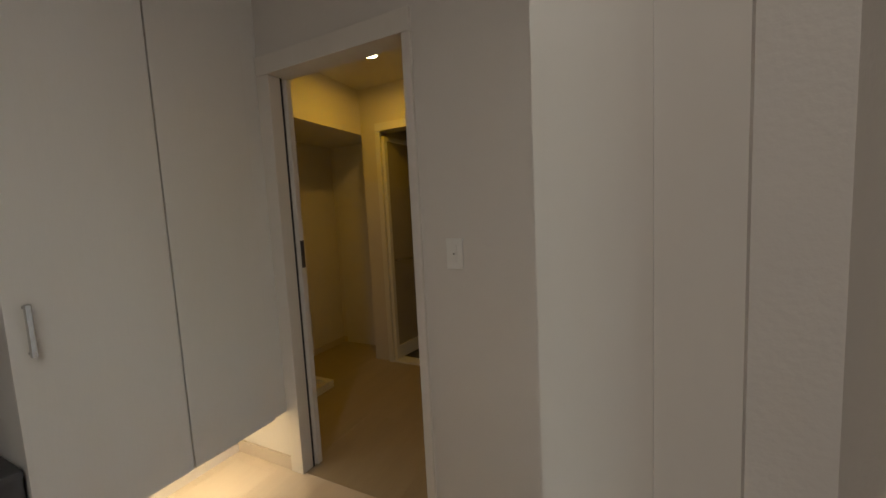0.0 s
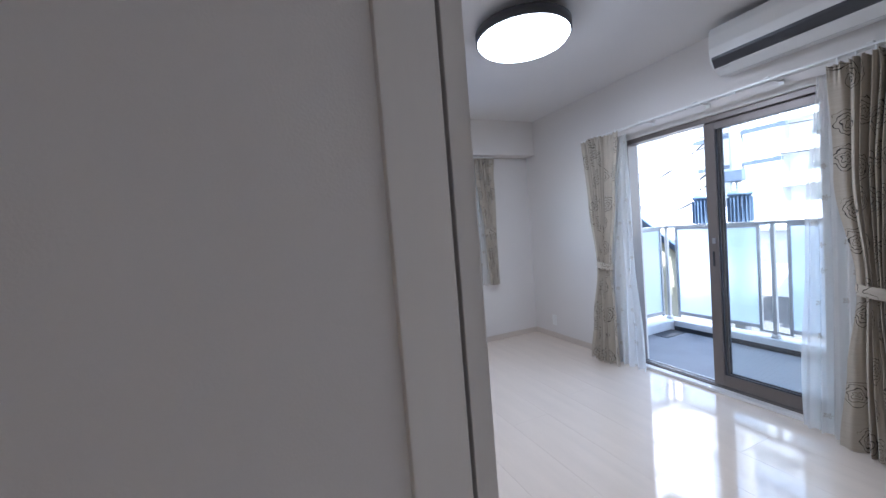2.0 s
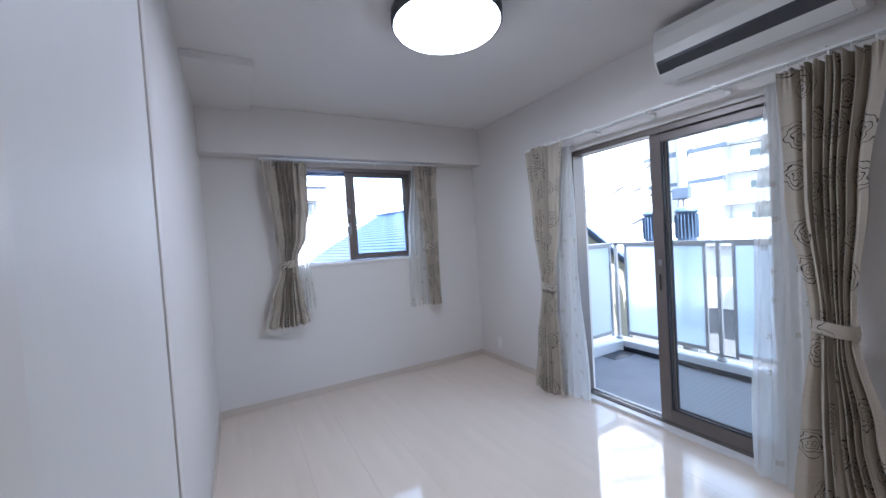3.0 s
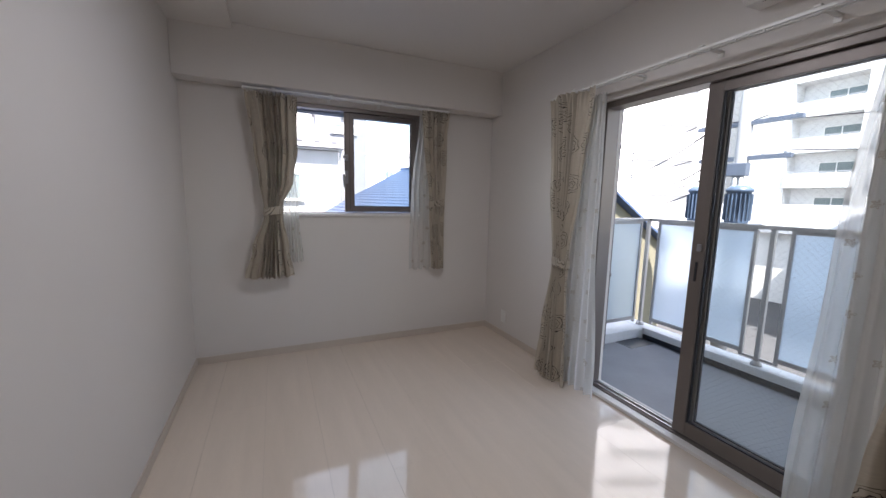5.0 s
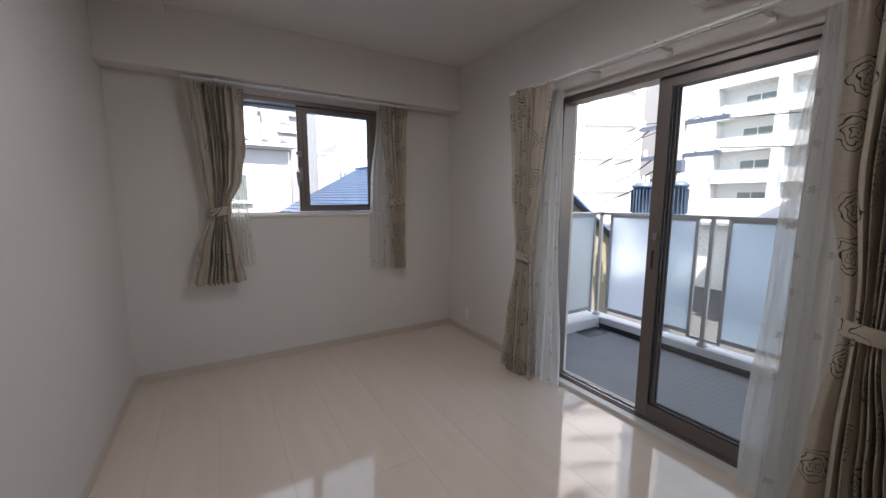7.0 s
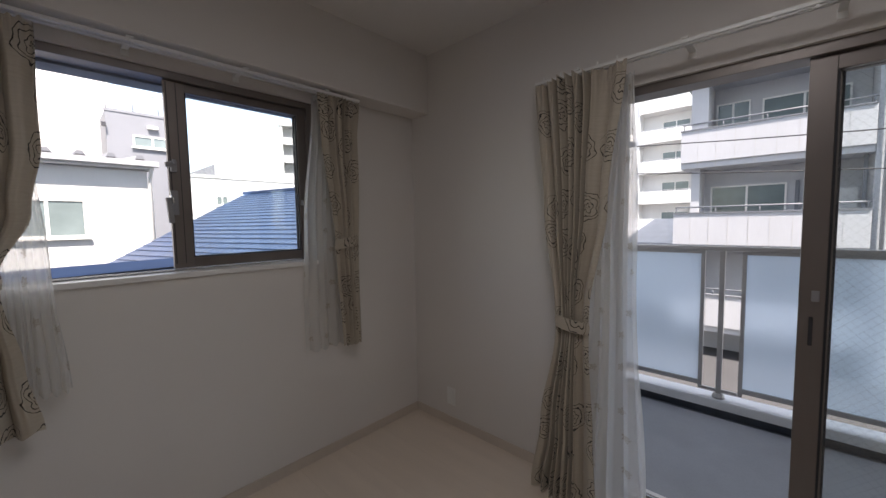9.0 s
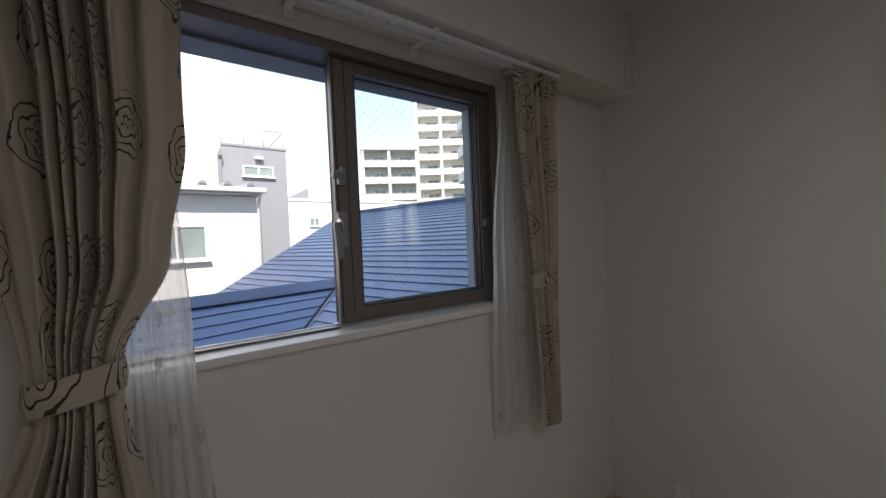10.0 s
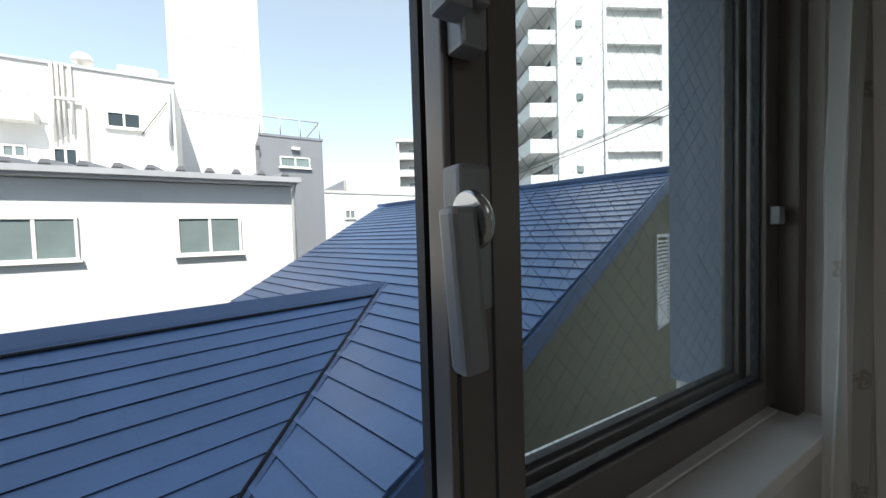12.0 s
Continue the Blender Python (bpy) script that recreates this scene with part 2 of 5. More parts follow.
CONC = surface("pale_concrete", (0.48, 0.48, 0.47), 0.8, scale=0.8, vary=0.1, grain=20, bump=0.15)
DARKW = surface("dark_window_glass", (0.05, 0.065, 0.075), 0.08, scale=1, vary=0.25)
SHADE = surface("window_blind_glass", (0.16, 0.20, 0.20), 0.15, scale=1.5, vary=0.2)
TIN = surface("grey_roof_sheet", (0.40, 0.41, 0.43), 0.5, metal=0.2, scale=2, vary=0.1)
ASPH = surface("asphalt_ground", (0.05, 0.05, 0.052), 0.9, scale=0.4, vary=0.2, grain=30, bump=0.3)
STEELD = surface("transformer_grey_blue", (0.12, 0.145, 0.19), 0.45, metal=0.3, scale=6, vary=0.1)
POLE = surface("pole_concrete", (0.36, 0.36, 0.36), 0.8, scale=3, vary=0.1)
CABLE = surface("black_cable", (0.03, 0.03, 0.035), 0.6)
TILED = surface("dark_bath_tile", (0.10, 0.09, 0.08), 0.4, scale=5, vary=0.2)
BROWND = surface("brown_door_wood", (0.30, 0.21, 0.12), 0.45, scale=3, vary=0.15, grain=50, bump=0.05, stretch=(6, 6, 0.4))
LAMPD = glowing("lamp_diffuser", (0.95, 0.98, 1.0), 1.3)
SPOTD = glowing("downlight_glow", (1.0, 0.86, 0.55), 1.6)


# ---- building helpers ----
def bx(bm, x0, x1, y0, y1, z0, z1, bev=0.0):
    r = bmesh.ops.create_cube(bm, size=1, matrix=Matrix.LocRotScale(((x0 + x1) / 2, (y0 + y1) / 2, (z0 + z1) / 2), None, (abs(x1 - x0), abs(y1 - y0), abs(z1 - z0))))
    if bev:
        edges = list({e for v in r["verts"] for e in v.link_edges})
        bmesh.ops.bevel(bm, geom=edges, offset=bev, segments=2, affect="EDGES", profile=0.6)
    return bm


def boxes(*items, bev=0.0):
    bm = bmesh.new()
    for it in items:
        bx(bm, *it, bev)
    return bm


def tube(points, radius, sides=10, bm=None):
    """A round bar swept along points."""
    bm = bm or bmesh.new()
    pts = [Vector(p) for p in points]
    rings = []
    for i, p in enumerate(pts):
        d = (pts[min(i + 1, len(pts) - 1)] - pts[max(i - 1, 0)]).normalized()
        side = d.cross(Vector((0, 0, 1)))
        side = Vector((1, 0, 0)) if side.length < 1e-3 else side.normalized()
        up = side.cross(d)
        rad = radius[i] if isinstance(radius, (list, tuple)) else radius
        rings.append([bm.verts.new(p + rad * (math.cos(a) * side + math.sin(a) * up)) for a in (2 * math.pi * k / sides for k in range(sides))])
    for a, b in zip(rings, rings[1:]):
        for k in range(sides):
            bm.faces.new((a[k], a[(k + 1) % sides], b[(k + 1) % sides], b[k])).smooth = True
    bm.faces.new(rings[0][::-1])
    bm.faces.new(rings[-1])
    return bm


def prism(profile, axis, a, b, bm=None):
    """A closed outline drawn out along an axis: 'x' outline is (y, z), 'y' outline is (x, z), 'z' outline is (x, y)."""
    bm = bm or bmesh.new()
    put = {"x": lambda p, t: (t, p[0], p[1]), "y": lambda p, t: (p[0], t, p[1]), "z": lambda p, t: (p[0], p[1], t)}[axis]
    r0, r1 = [bm.verts.new(put(p, a)) for p in profile], [bm.verts.new(put(p, b)) for p in profile]
    k = len(profile)
    for i in range(k):
        bm.faces.new((r0[i], r0[(i + 1) % k], r1[(i + 1) % k], r1[i]))
    bm.faces.new(r0[::-1])
    bm.faces.new(r1)
    bmesh.ops.recalc_face_normals(bm, faces=bm.faces)
    return bm


def lathe(at, profile, sides=40, bm=None):
    """A turned shape about the upright through at; profile rows of (radius, z)."""
    bm = bm or bmesh.new()
    rings = [[bm.verts.new((at[0] + r * math.cos(a), at[1] + r * math.sin(a), at[2] + z)) for a in (2 * math.pi * k / sides for k in range(sides))] for r, z in profile]
    for a, b in zip(rings, rings[1:]):
        for k in range(sides):
            bm.faces.new((a[k], a[(k + 1) % sides], b[(k + 1) % sides], b[k])).smooth = True
    bm.faces.new(rings[0][::-1])
    bm.faces.new(rings[-1])
    bmesh.ops.recalc_face_normals(bm, faces=bm.faces)
    return bm


def to_mesh(name, bm, material):
    me = bpy.data.meshes.new(name)
    bm.to_mesh(me)
    bm.free()
    me.materials.append(material)
    return me


def structure(name, bm, material, label=""):
    return tagged(new(name, to_mesh(name, bm, material)), label, kind="structure")


def thing(name, at, label, category, group="", turn=0, kind=""):
    ob = new(name)
    ob.empty_display_size = 0.05
    ob.matrix_basis = pose(*at, 0, 0, turn)
    return tagged(ob, label, category, group, kind)


def root_of(ob):
    while ob.parent:
        ob = ob.parent
    return ob


def part(name, bm, material, parent, label="", local=False):
    """One mesh under a thing or a part; bm is in the world's metres unless local."""
    if not local:
        bm.transform(root_of(parent).matrix_basis.inverted())
    ob = new(name, to_mesh(name, bm, material))
    ob.parent = parent
    return tagged(ob, label)


def again(name, mesh, parent, at):
    """One more part on a shared mesh, moved to a place in its thing's own metres."""
    ob = new(name, mesh)
    ob.parent, ob.location = parent, at
    return ob


# ---- structure: the living room ----
XL, XR, YF, H = 0.86, 3.553, 6.025, 2.60
WX0, WX1, WZ0, WZ1, WO = 1.43, 2.775, 1.215, 2.148, 6.26      # window opening in the far wall, outer face
DY0, DY1, DZ1, DO = 3.16, 4.60, 2.05, 3.76                    # balcony door opening, outer face
structure("wall_north", boxes((XL - 0.1, WX0, YF, WO, -0.2, H + 0.2), (WX1, XR, YF, WO, -0.2, H + 0.2), (WX0, WX1, YF, 6.157, -0.2, WZ0), (WX0, WX1, 6.157, WO, -0.2, WZ0 - 0.072), (WX0, WX1, YF, WO, WZ1, H + 0.2)), WALL, "white papered wall with a sliding window")
structure("wall_east", boxes((XR, DO, DY1, WO, -0.2, H + 0.2), (XR, DO, 1.55, DY0, -0.2, H + 0.2), (XR, DO, DY0, DY1, DZ1, H + 0.2), (XR, DO, DY0, DY1, -0.2, 0.0)), WALL, "white papered wall with a balcony door")
structure("wall_west", boxes((0.765, XL, 3.61, YF, 0, H)), WALL, "white papered wall beside the sliding door pocket")
structure("beam", bx(bmesh.new(), XL, XR, 5.85, YF, 2.20, H, 0.006), WALL, "white papered beam over the window")
structure("soffit", bx(bmesh.new(), XL, 1.25, 5.0, 5.85, 2.55, H, 0.004), CEIL, "shallow white dropped ceiling edge")
structure("ceiling", boxes((-2.6, XR + 0.2, -1.2, WO, H, H + 0.1)), CEIL, "white papered ceiling")
structure("wall_south", boxes((0.93, XR, 1.56, 1.66, 0, H)), WALL, "white papered wall behind the doorway")

# pocket panel beside the opening, jambs and casings of the sliding door
structure("door_pocket", boxes((0.80, 0.898, 2.77, 3.598, 0.0, H), bev=0.003), DOORW, "smooth white panel covering the sliding door pocket")
structure("trim_pocket", boxes((0.80, 0.903, 3.60, 3.655, 0.0, H), bev=0.003), TRIM, "white upright trim at the pocket's end")
structure("door_jamb", boxes((0.897, 0.937, 2.677, 2.766, 0, H), bev=0.003), TRIM, "pale door jamb with a dark slot")
structure("door_slot", boxes((0.888, 0.8975, 2.70, 2.76, 0, H)), ALUD, "dark slot of the sliding door")
structure("door_casing", boxes((0.79, 0.888, 2.672, 2.766, 0, H), bev=0.004), TRIM, "pale wooden door casing")
structure("near_jamb", boxes((0.782, 0.852, 1.63, 1.707, 0, H), (0.8505, 0.894, 1.624, 1.70, 0, H)), TRIM, "pale wooden jamb of the doorway")
structure("near_wall", boxes((0.893, 0.94, 1.618, 1.69, 0, H)), WALL, "white wall end beside the doorway")

for i, (x0, x1, y0, y1) in enumerate(((XL, XR, YF - 0.009, YF), (XR - 0.009, XR, DY1 + 0.03, YF - 0.009), (XR - 0.009, XR, 1.66, DY0 - 0.03), (XL, XL + 0.009, 3.655, YF - 0.009))):
    structure("baseboard", bx(bmesh.new(), x0, x1, y0, y1, 0.0, 0.06, 0.002), SKIRT, "pale baseboard along the white wall")

# ---- structure: hall, washroom, entrance ----
structure("wall_hall", boxes((0.07, 0.79, 2.69, 2.77, 0, H), (-0.745, 0.07, 2.69, 2.77, 2.07, H), (-2.5, -0.745, 2.69, 2.77, 0, H)), WALL, "white papered hall wall with a light switch")
structure("washroom_casing", boxes((-0.764, -0.680, 2.672, 2.79, 0, 2.02), (0.062, 0.10, 2.672, 2.79, 0, 2.02), (-0.764, 0.10, 2.672, 2.79, 2.022, 2.11), bev=0.004), TRIM, "pale wooden casing of the washroom doorway")
structure("washroom_slot", boxes((-0.681, -0.677, 2.74, 2.75, 0, 2.02)), ALUD, "dark slot of the washroom sliding door")
structure("wall_hall_west", boxes((-1.3, -1.2, 1.70, 2.69, 0, H)), WALL, "white wall behind the shoe cabinet")
# the east wall's opening is unseen, made up to let daylight into the hall
structure("wall_entrance", boxes((-2.6, -2.5, -1.2, 2.69, 0, H), (-2.6, 3.7, -1.3, -1.2, 0, H), (XR, DO, -1.2, -0.9, 0, H), (XR, DO, 0.2, 1.55, 0, H), (XR, DO, -0.9, 0.2, 0, 0.8), (XR, DO, -0.9, 0.2, 2.0, H)), WALL, "white walls of the entrance hall with an added daylight opening")
structure("baseboard", boxes((-1.2, -0.765, 2.678, 2.69, 0, 0.07)), SKIRT, "pale baseboard under the cabinet")
for x0, x1, y0, y1, z0 in ((-2.02, -1.92, 2.77, 4.53, 0), (-1.92, -1.28, 4.43, 4.53, 0), (-1.28, -1.07, 4.13, 4.53, 0), (-0.3, 0.70, 4.13, 4.23, 0), (-1.07, -0.3, 4.13, 4.23, 2.10), (0.70, 0.76, 2.77, 4.23, 0)):
    structure("wall_washroom", boxes((x0, x1, y0, y1, z0, H)), WALL, "white washroom wall in warm light")
structure("washroom_soffit", boxes((-1.92, -1.28, 2.77, 4.43, 2.06, H)), WALL, "lowered ceiling over the washing machine niche")
structure("washroom_ceiling", boxes((-1.28, 0.70, 2.77, 4.13, 2.45, H)), CEIL, "white washroom ceiling")
structure("wall_bathroom", boxes((-1.6, -1.5, 4.53, 5.9, 0, H), (0.3, 0.4, 4.23, 5.9, 0, H), (-1.5, 0.3, 5.8, 5.9, 0, H)), CREAMB, "cream bathroom wall panels")
structure("bathroom_floor", boxes((-1.07, 0.3, 4.231, 4.53, -0.05, 0.0), (-1.5, 0.3, 4.531, 5.8, -0.05, 0.0)), TILED, "dark grey bathroom floor")
structure("baseboard", boxes((-1.92, -1.91, 2.78, 4.43, 0, 0.06), (-1.92, -1.52, 4.42, 4.43, 0, 0.06)), SKIRT, "pale washroom baseboard")
structure("entrance_floor", boxes((-2.5, -1.75, -1.2, 2.69, -0.05, -0.01)), TILED, "dark tiled entrance floor")

# floor boards lie over one dark bed, so that the joints show
floor = structure("floor", boxes((-2.5, XR, -1.2, YF, -0.2, -0.012)), SUBF, "glossy off-white board flooring")

# ---- far window ----
def wire_net(bm, u0, u1, v0, v1, gap, put, w=0.0002):
    """Crossed wires inside a pane: thin square bars clipped to the pane."""
    span = v1 - v0
    k = int((u1 - u0 + span) / gap)
    for s in (1, -1):
        for i in range(k + 1):
            a = u0 - span + i * gap
            lo, hi = max(0.0, u0 - a), min(span, u1 - a)
            if hi - lo < 0.01:
                continue
            p = [(a + lo, v0 + lo), (a + hi, v0 + hi)] if s > 0 else [(a + lo, v1 - lo), (a + hi, v1 - hi)]
            ends = []
            for u, v in p:
                ends.append([bm.verts.new(put(u + du, v + dv, dw)) for du, dv, dw in ((-w, w * s, 0), (0, 0, w), (w, -w * s, 0), (0, 0, -w))])
            for q in range(4):
                bm.faces.new((ends[0][q], ends[0][(q + 1) % 4], ends[1][(q + 1) % 4], ends[1][q]))
    return bm


win = thing("window_1", (2.08, 6.1, WZ0), "bronze aluminium sliding window, one half open", "window", kind="structure")
part("window_frame", boxes((WX0, WX0 + 0.035, 6.045, 6.155, WZ0 + 0.012, WZ1), (WX1 - 0.035, WX1, 6.045, 6.155, WZ0 + 0.012, WZ1), (WX0 + 0.035, WX1 - 0.035, 6.045, 6.155, WZ1 - 0.035, WZ1), bev=0.002), ALU, win)
part("bottom_rail", boxes((WX0 + 0.035, WX1 - 0.035, 6.071, 6.156, WZ0 + 0.002, WZ0 + 0.014), bev=0.002), SILL, win, "pale bottom rail of the window")
part("track", boxes((WX0 + 0.035, WX1 - 0.035, 6.085, 6.09, WZ0 + 0.0145, WZ0 + 0.021), (WX0 + 0.035, WX1 - 0.035, 6.125, 6.13, WZ0 + 0.0145, WZ0 + 0.021)), STEEL, win)
part("track_groove", boxes((WX0 + 0.036, 2.064, 6.0735, 6.0845, WZ0 + 0.0142, WZ0 + 0.0155)), ALUD, win, "dark groove of the window track")
part("window_sill", bx(bmesh.new(), WX0 - 0.01, WX1 + 0.01, YF - 0.022, 6.07, WZ0 - 0.012, WZ0 + 0.012, 0.003), SILL, win, "white inner sill board")


def sash(parent, x0, x1, y, st, left, wired):
    s = part("sash", boxes((x0, x0 + left, y - 0.014, y + 0.014, WZ0 + 0.026, WZ1 - 0.036), (x1 - st, x1, y - 0.014, y + 0.014, WZ0 + 0.026, WZ1 - 0.036), (x0 + left, x1 - st, y - 0.013, y + 0.013, WZ0 + 0.026, WZ0 + 0.074), (x0 + left, x1 - st, y - 0.013, y + 0.013, WZ1 - 0.075, WZ1 - 0.036), bev=0.002), ALU, parent)
    pane = part("pane", boxes((x0 + left - 0.005, x1 - st + 0.005, y - 0.002, y + 0.002, WZ0 + 0.07, WZ1 - 0.07)), GLASS, s)
    pane.visible_shadow = False
    part("gasket", boxes((x0 + left, x0 + left + 0.006, y - 0.006, y + 0.006, WZ0 + 0.074, WZ1 - 0.075), (x1 - st - 0.006, x1 - st, y - 0.006, y + 0.006, WZ0 + 0.074, WZ1 - 0.075), (x0 + left, x1 - st, y - 0.006, y + 0.006, WZ0 + 0.074, WZ0 + 0.080)), ALUD, s)
    if wired:
        part("wire_mesh", wire_net(bmesh.new(), x0 + left, x1 - st, WZ0 + 0.075, WZ1 - 0.076, 0.032, lambda u, v, w: (u, y + w, v)), WIRE, s)
    return s


inner = sash(win, 2.065, 2.742, 6.088, 0.048, 0.081, True)
outer = sash(win, 2.082, 2.735, 6.128, 0.036, 0.07, False)
part("groove", boxes((2.072, 2.076, 6.0735, 6.0755, WZ0 + 0.05, WZ1 - 0.04), (2.110, 2.113, 6.0735, 6.0755, WZ0 + 0.05, WZ1 - 0.04)), ALUD, inner)
part("seal", boxes((2.073, 2.0815, 6.126, 6.142, WZ0 + 0.026, WZ1 - 0.036)), ALUD, outer, "black rubber seal")
part("screen_stop", bx(bmesh.new(), 2.700, 2.722, 6.058, 6.072, 1.555, 1.585, 0.002), LOCK, inner)
lock = part("crescent_lock", boxes((2.062, 2.092, 6.048, 6.073, 1.495, 1.608), bev=0.004), LOCK, inner, "grey crescent window lock")
bmh = bmesh.new()
bx(bmh, -0.011, 0.011, -0.010, 0.010, -0.105, 0.012, 0.005)
bmesh.ops.transform(bmh, matrix=pose(2.050, 6.032, 1.562, 0, -4, 0), verts=bmh.verts)
part("handle", bmh, LOCK, lock)
part("cam", lathe((0, 0, 0), [(0.020, -0.004), (0.022, 0.0), (0.020, 0.004)], 24), STEEL, lock, local=True).matrix_basis = win.matrix_basis.inverted() @ pose(2.064, 6.035, 1.565, 0, 80, 0)
latch = part("latch", boxes((2.070, 2.094, 6.050, 6.073, 1.696, 1.744), (2.048, 2.071, 6.036, 6.060, 1.714, 1.737), (2.076, 2.090, 6.040, 6.054, 1.724, 1.750), bev=0.003), LOCK, inner, "grey safety latch")
# outer reveal in the facade's colour
structure("window_reveal", boxes((WX1 - 0.006, WX1 + 0.006, 6.157, WO + 0.01, WZ0, WZ1), (WX0 - 0.006, WX0 + 0.006, 6.157, WO + 0.01, WZ0, WZ1), (WX0 + 0.006, WX1 - 0.006, 6.157, WO + 0.01, WZ1 - 0.043, WZ1 + 0.006)), EXTW, "blue-grey painted outer window reveal")

part("outer_sill", prism([(6.158, WZ0 - 0.022), (WO + 0.045, WZ0 - 0.056), (WO + 0.045, WZ0 - 0.075), (6.158, WZ0 - 0.071)], "x", WX0 + 0.008, WX1 - 0.008), SILL, win, "white sloping outer sill")

# ---- balcony door ----
bd = thing("door_1", (3.62, 3.88, 0), "bronze aluminium sliding balcony door, one half open", "door", kind="structure")
part("door_frame", boxes((3.575, 3.69, DY0, DY0 + 0.035, 0.03, DZ1), (3.575, 3.69, DY1 - 0.04, DY1, 0.03, DZ1), (3.575, 3.69, DY0 + 0.035, DY1 - 0.04, DZ1 - 0.04, DZ1), (3.595, 3.69, DY0 + 0.035, DY1 - 0.04, 0.012, 0.03), bev=0.002), ALU, bd)
part("track", boxes((3.615, 3.62, DY0 + 0.035, DY1 - 0.04, 0.03, 0.04), (3.655, 3.66, DY0 + 0.035, DY1 - 0.04, 0.03, 0.04)), STEEL, bd)
part("threshold", bx(bmesh.new(), 3.535, 3.594, DY0 - 0.01, DY1 + 0.01, 0.0, 0.022, 0.003), SILL, bd, "white threshold board")


def leaf(parent, y0, y1, x, st, wired):
    s = part("sash", boxes((x - 0.016, x + 0.016, y0, y0 + st, 0.042, DZ1 - 0.042), (x - 0.016, x + 0.016, y1 - st, y1, 0.042, DZ1 - 0.042), (x - 0.014, x + 0.014, y0 + st, y1 - st, 0.042, 0.125), (x - 0.014, x + 0.014, y0 + st, y1 - st, DZ1 - 0.095, DZ1 - 0.042), bev=0.002), ALU, parent)
    pane = part("pane", boxes((x - 0.002, x + 0.002, y0 + st - 0.005, y1 - st + 0.005, 0.12, DZ1 - 0.09)), GLASS, s)
    pane.visible_shadow = False
    part("gasket", boxes((x - 0.007, x + 0.007, y1 - st - 0.008, y1 - st, 0.125, DZ1 - 0.095), (x - 0.007, x + 0.007, y0 + st, y1 - st, 0.125, 0.133)), ALUD, s)
    if wired:
        part("wire_mesh", wire_net(bmesh.new(), y0 + st, y1 - st, 0.126, DZ1 - 0.096, 0.032, lambda u, v, w: (x + w, u, v), 0.00018), WIRE, s)
    return s


l1 = leaf(bd, 3.20, 3.922, 3.618, 0.072, True)
l2 = leaf(bd, 3.215, 3.885, 3.658, 0.05, False)
part("handle", boxes((3.595, 3.602, 3.880, 3.892, 0.95, 1.06), bev=0.003), ALUD, l1, "dark recessed pull")
part("lock", boxes((3.588, 3.602, 3.866, 3.888, 1.12, 1.16), bev=0.003), LOCK, l1)

# ---- balcony ----
structure("balcony_floor", boxes((DO, 5.239, 1.2, 5.64, -0.3, -0.16)), BALF, "grey vinyl balcony floor")
# the second box is a thin dark strip over the lower curb face
structure("balcony_gutter", boxes((5.240, 5.308, 1.2, 5.418, -0.3, -0.175), (5.3085, 5.3145, 1.2, 5.418, -0.3, -0.122)), GUTTER, "dark gutter along the curb")
structure("balcony_curb", boxes((5.315, 5.50, 1.2, 5.70, -0.4, -0.05), (DO, 5.314, 5.42, 5.70, -0.4, -0.05), bev=0.012), CURB, "white painted balcony curb")
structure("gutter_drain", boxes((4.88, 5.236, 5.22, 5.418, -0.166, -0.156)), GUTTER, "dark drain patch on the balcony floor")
RX, RY = 5.385, 5.525
rail = thing("balcony_railing", (RX, 4.35, -0.05), "aluminium balcony railing with frosted glass panels", "railing", kind="structure")
part("top_rail", boxes((RX - 0.03, RX + 0.03, 1.2, RY + 0.03, 1.172, 1.207), (DO + 0.01, RX - 0.031, RY - 0.03, RY + 0.03, 1.172, 1.207), bev=0.006), RAILM, rail)
for y in (RY, 4.345, 3.19, 2.04, 1.24):
    post = part("post", boxes((RX - 0.018, RX + 0.018, y - 0.018, y + 0.018, -0.05, 1.171), bev=0.003), RAILM, rail)
    part("base_plate", lathe((RX, y, -0.05), [(0.045, 0.0), (0.042, 0.02), (0.03, 0.04)], 20), RAILM, post)


def panel(a0, a1, along):
    """A frosted pane with two stiles and a bottom rail, along y at the front or along x at the side."""
    def q(u0, u1, w, z0, z1):
        return (RX - w, RX + w, u0, u1, z0, z1) if along == "y" else (u0, u1, RY - w, RY + w, z0, z1)
    p = part("panel_frame", boxes(q(a0, a0 + 0.028, 0.014, 0.0, 1.171), q(a1 - 0.028, a1, 0.014, 0.0, 1.171), q(a0 + 0.028, a1 - 0.028, 0.014, 0.03, 0.07), q(a0 + 0.028, a1 - 0.028, 0.012, 1.145, 1.171), bev=0.002), RAILM, rail)
    g = part("frosted_pane", boxes(q(a0 + 0.024, a1 - 0.024, 0.004, 0.066, 1.152)), FROST, p, "frosted glass pane")
    g.visible_shadow = False


for y0, y1 in ((4.46, 5.40), (3.31, 4.22), (2.16, 3.07), (1.30, 1.92)):
    panel(y0, y1, "y")
for x0, x1 in ((4.52, 5.27), (3.80, 4.44)):
    panel(x0, x1, "x")
for y in (4.345, 3.19, 2.04):
    part("bottom_rail", boxes((RX - 0.010, RX + 0.010, y - 0.12, y - 0.019, 0.0, 0.022), (RX - 0.010, RX + 0.010, y + 0.019, y + 0.12, 0.0, 0.022)), RAILM, rail)
pipe = thing("drainpipe", (4.58, 5.36, -0.16), "grey-brown upright drainpipe on the balcony", "pipe")
part("pipe", tube([(4.58, 5.36, -0.16), (4.58, 5.36, 3.2)], 0.045, 18), PIPE, pipe)
for z in (0.62, 1.9):
    part("bracket", tube([(4.58, 5.36, z), (4.58, 5.36, z + 0.035)], 0.052, 18), PIPE, pipe)

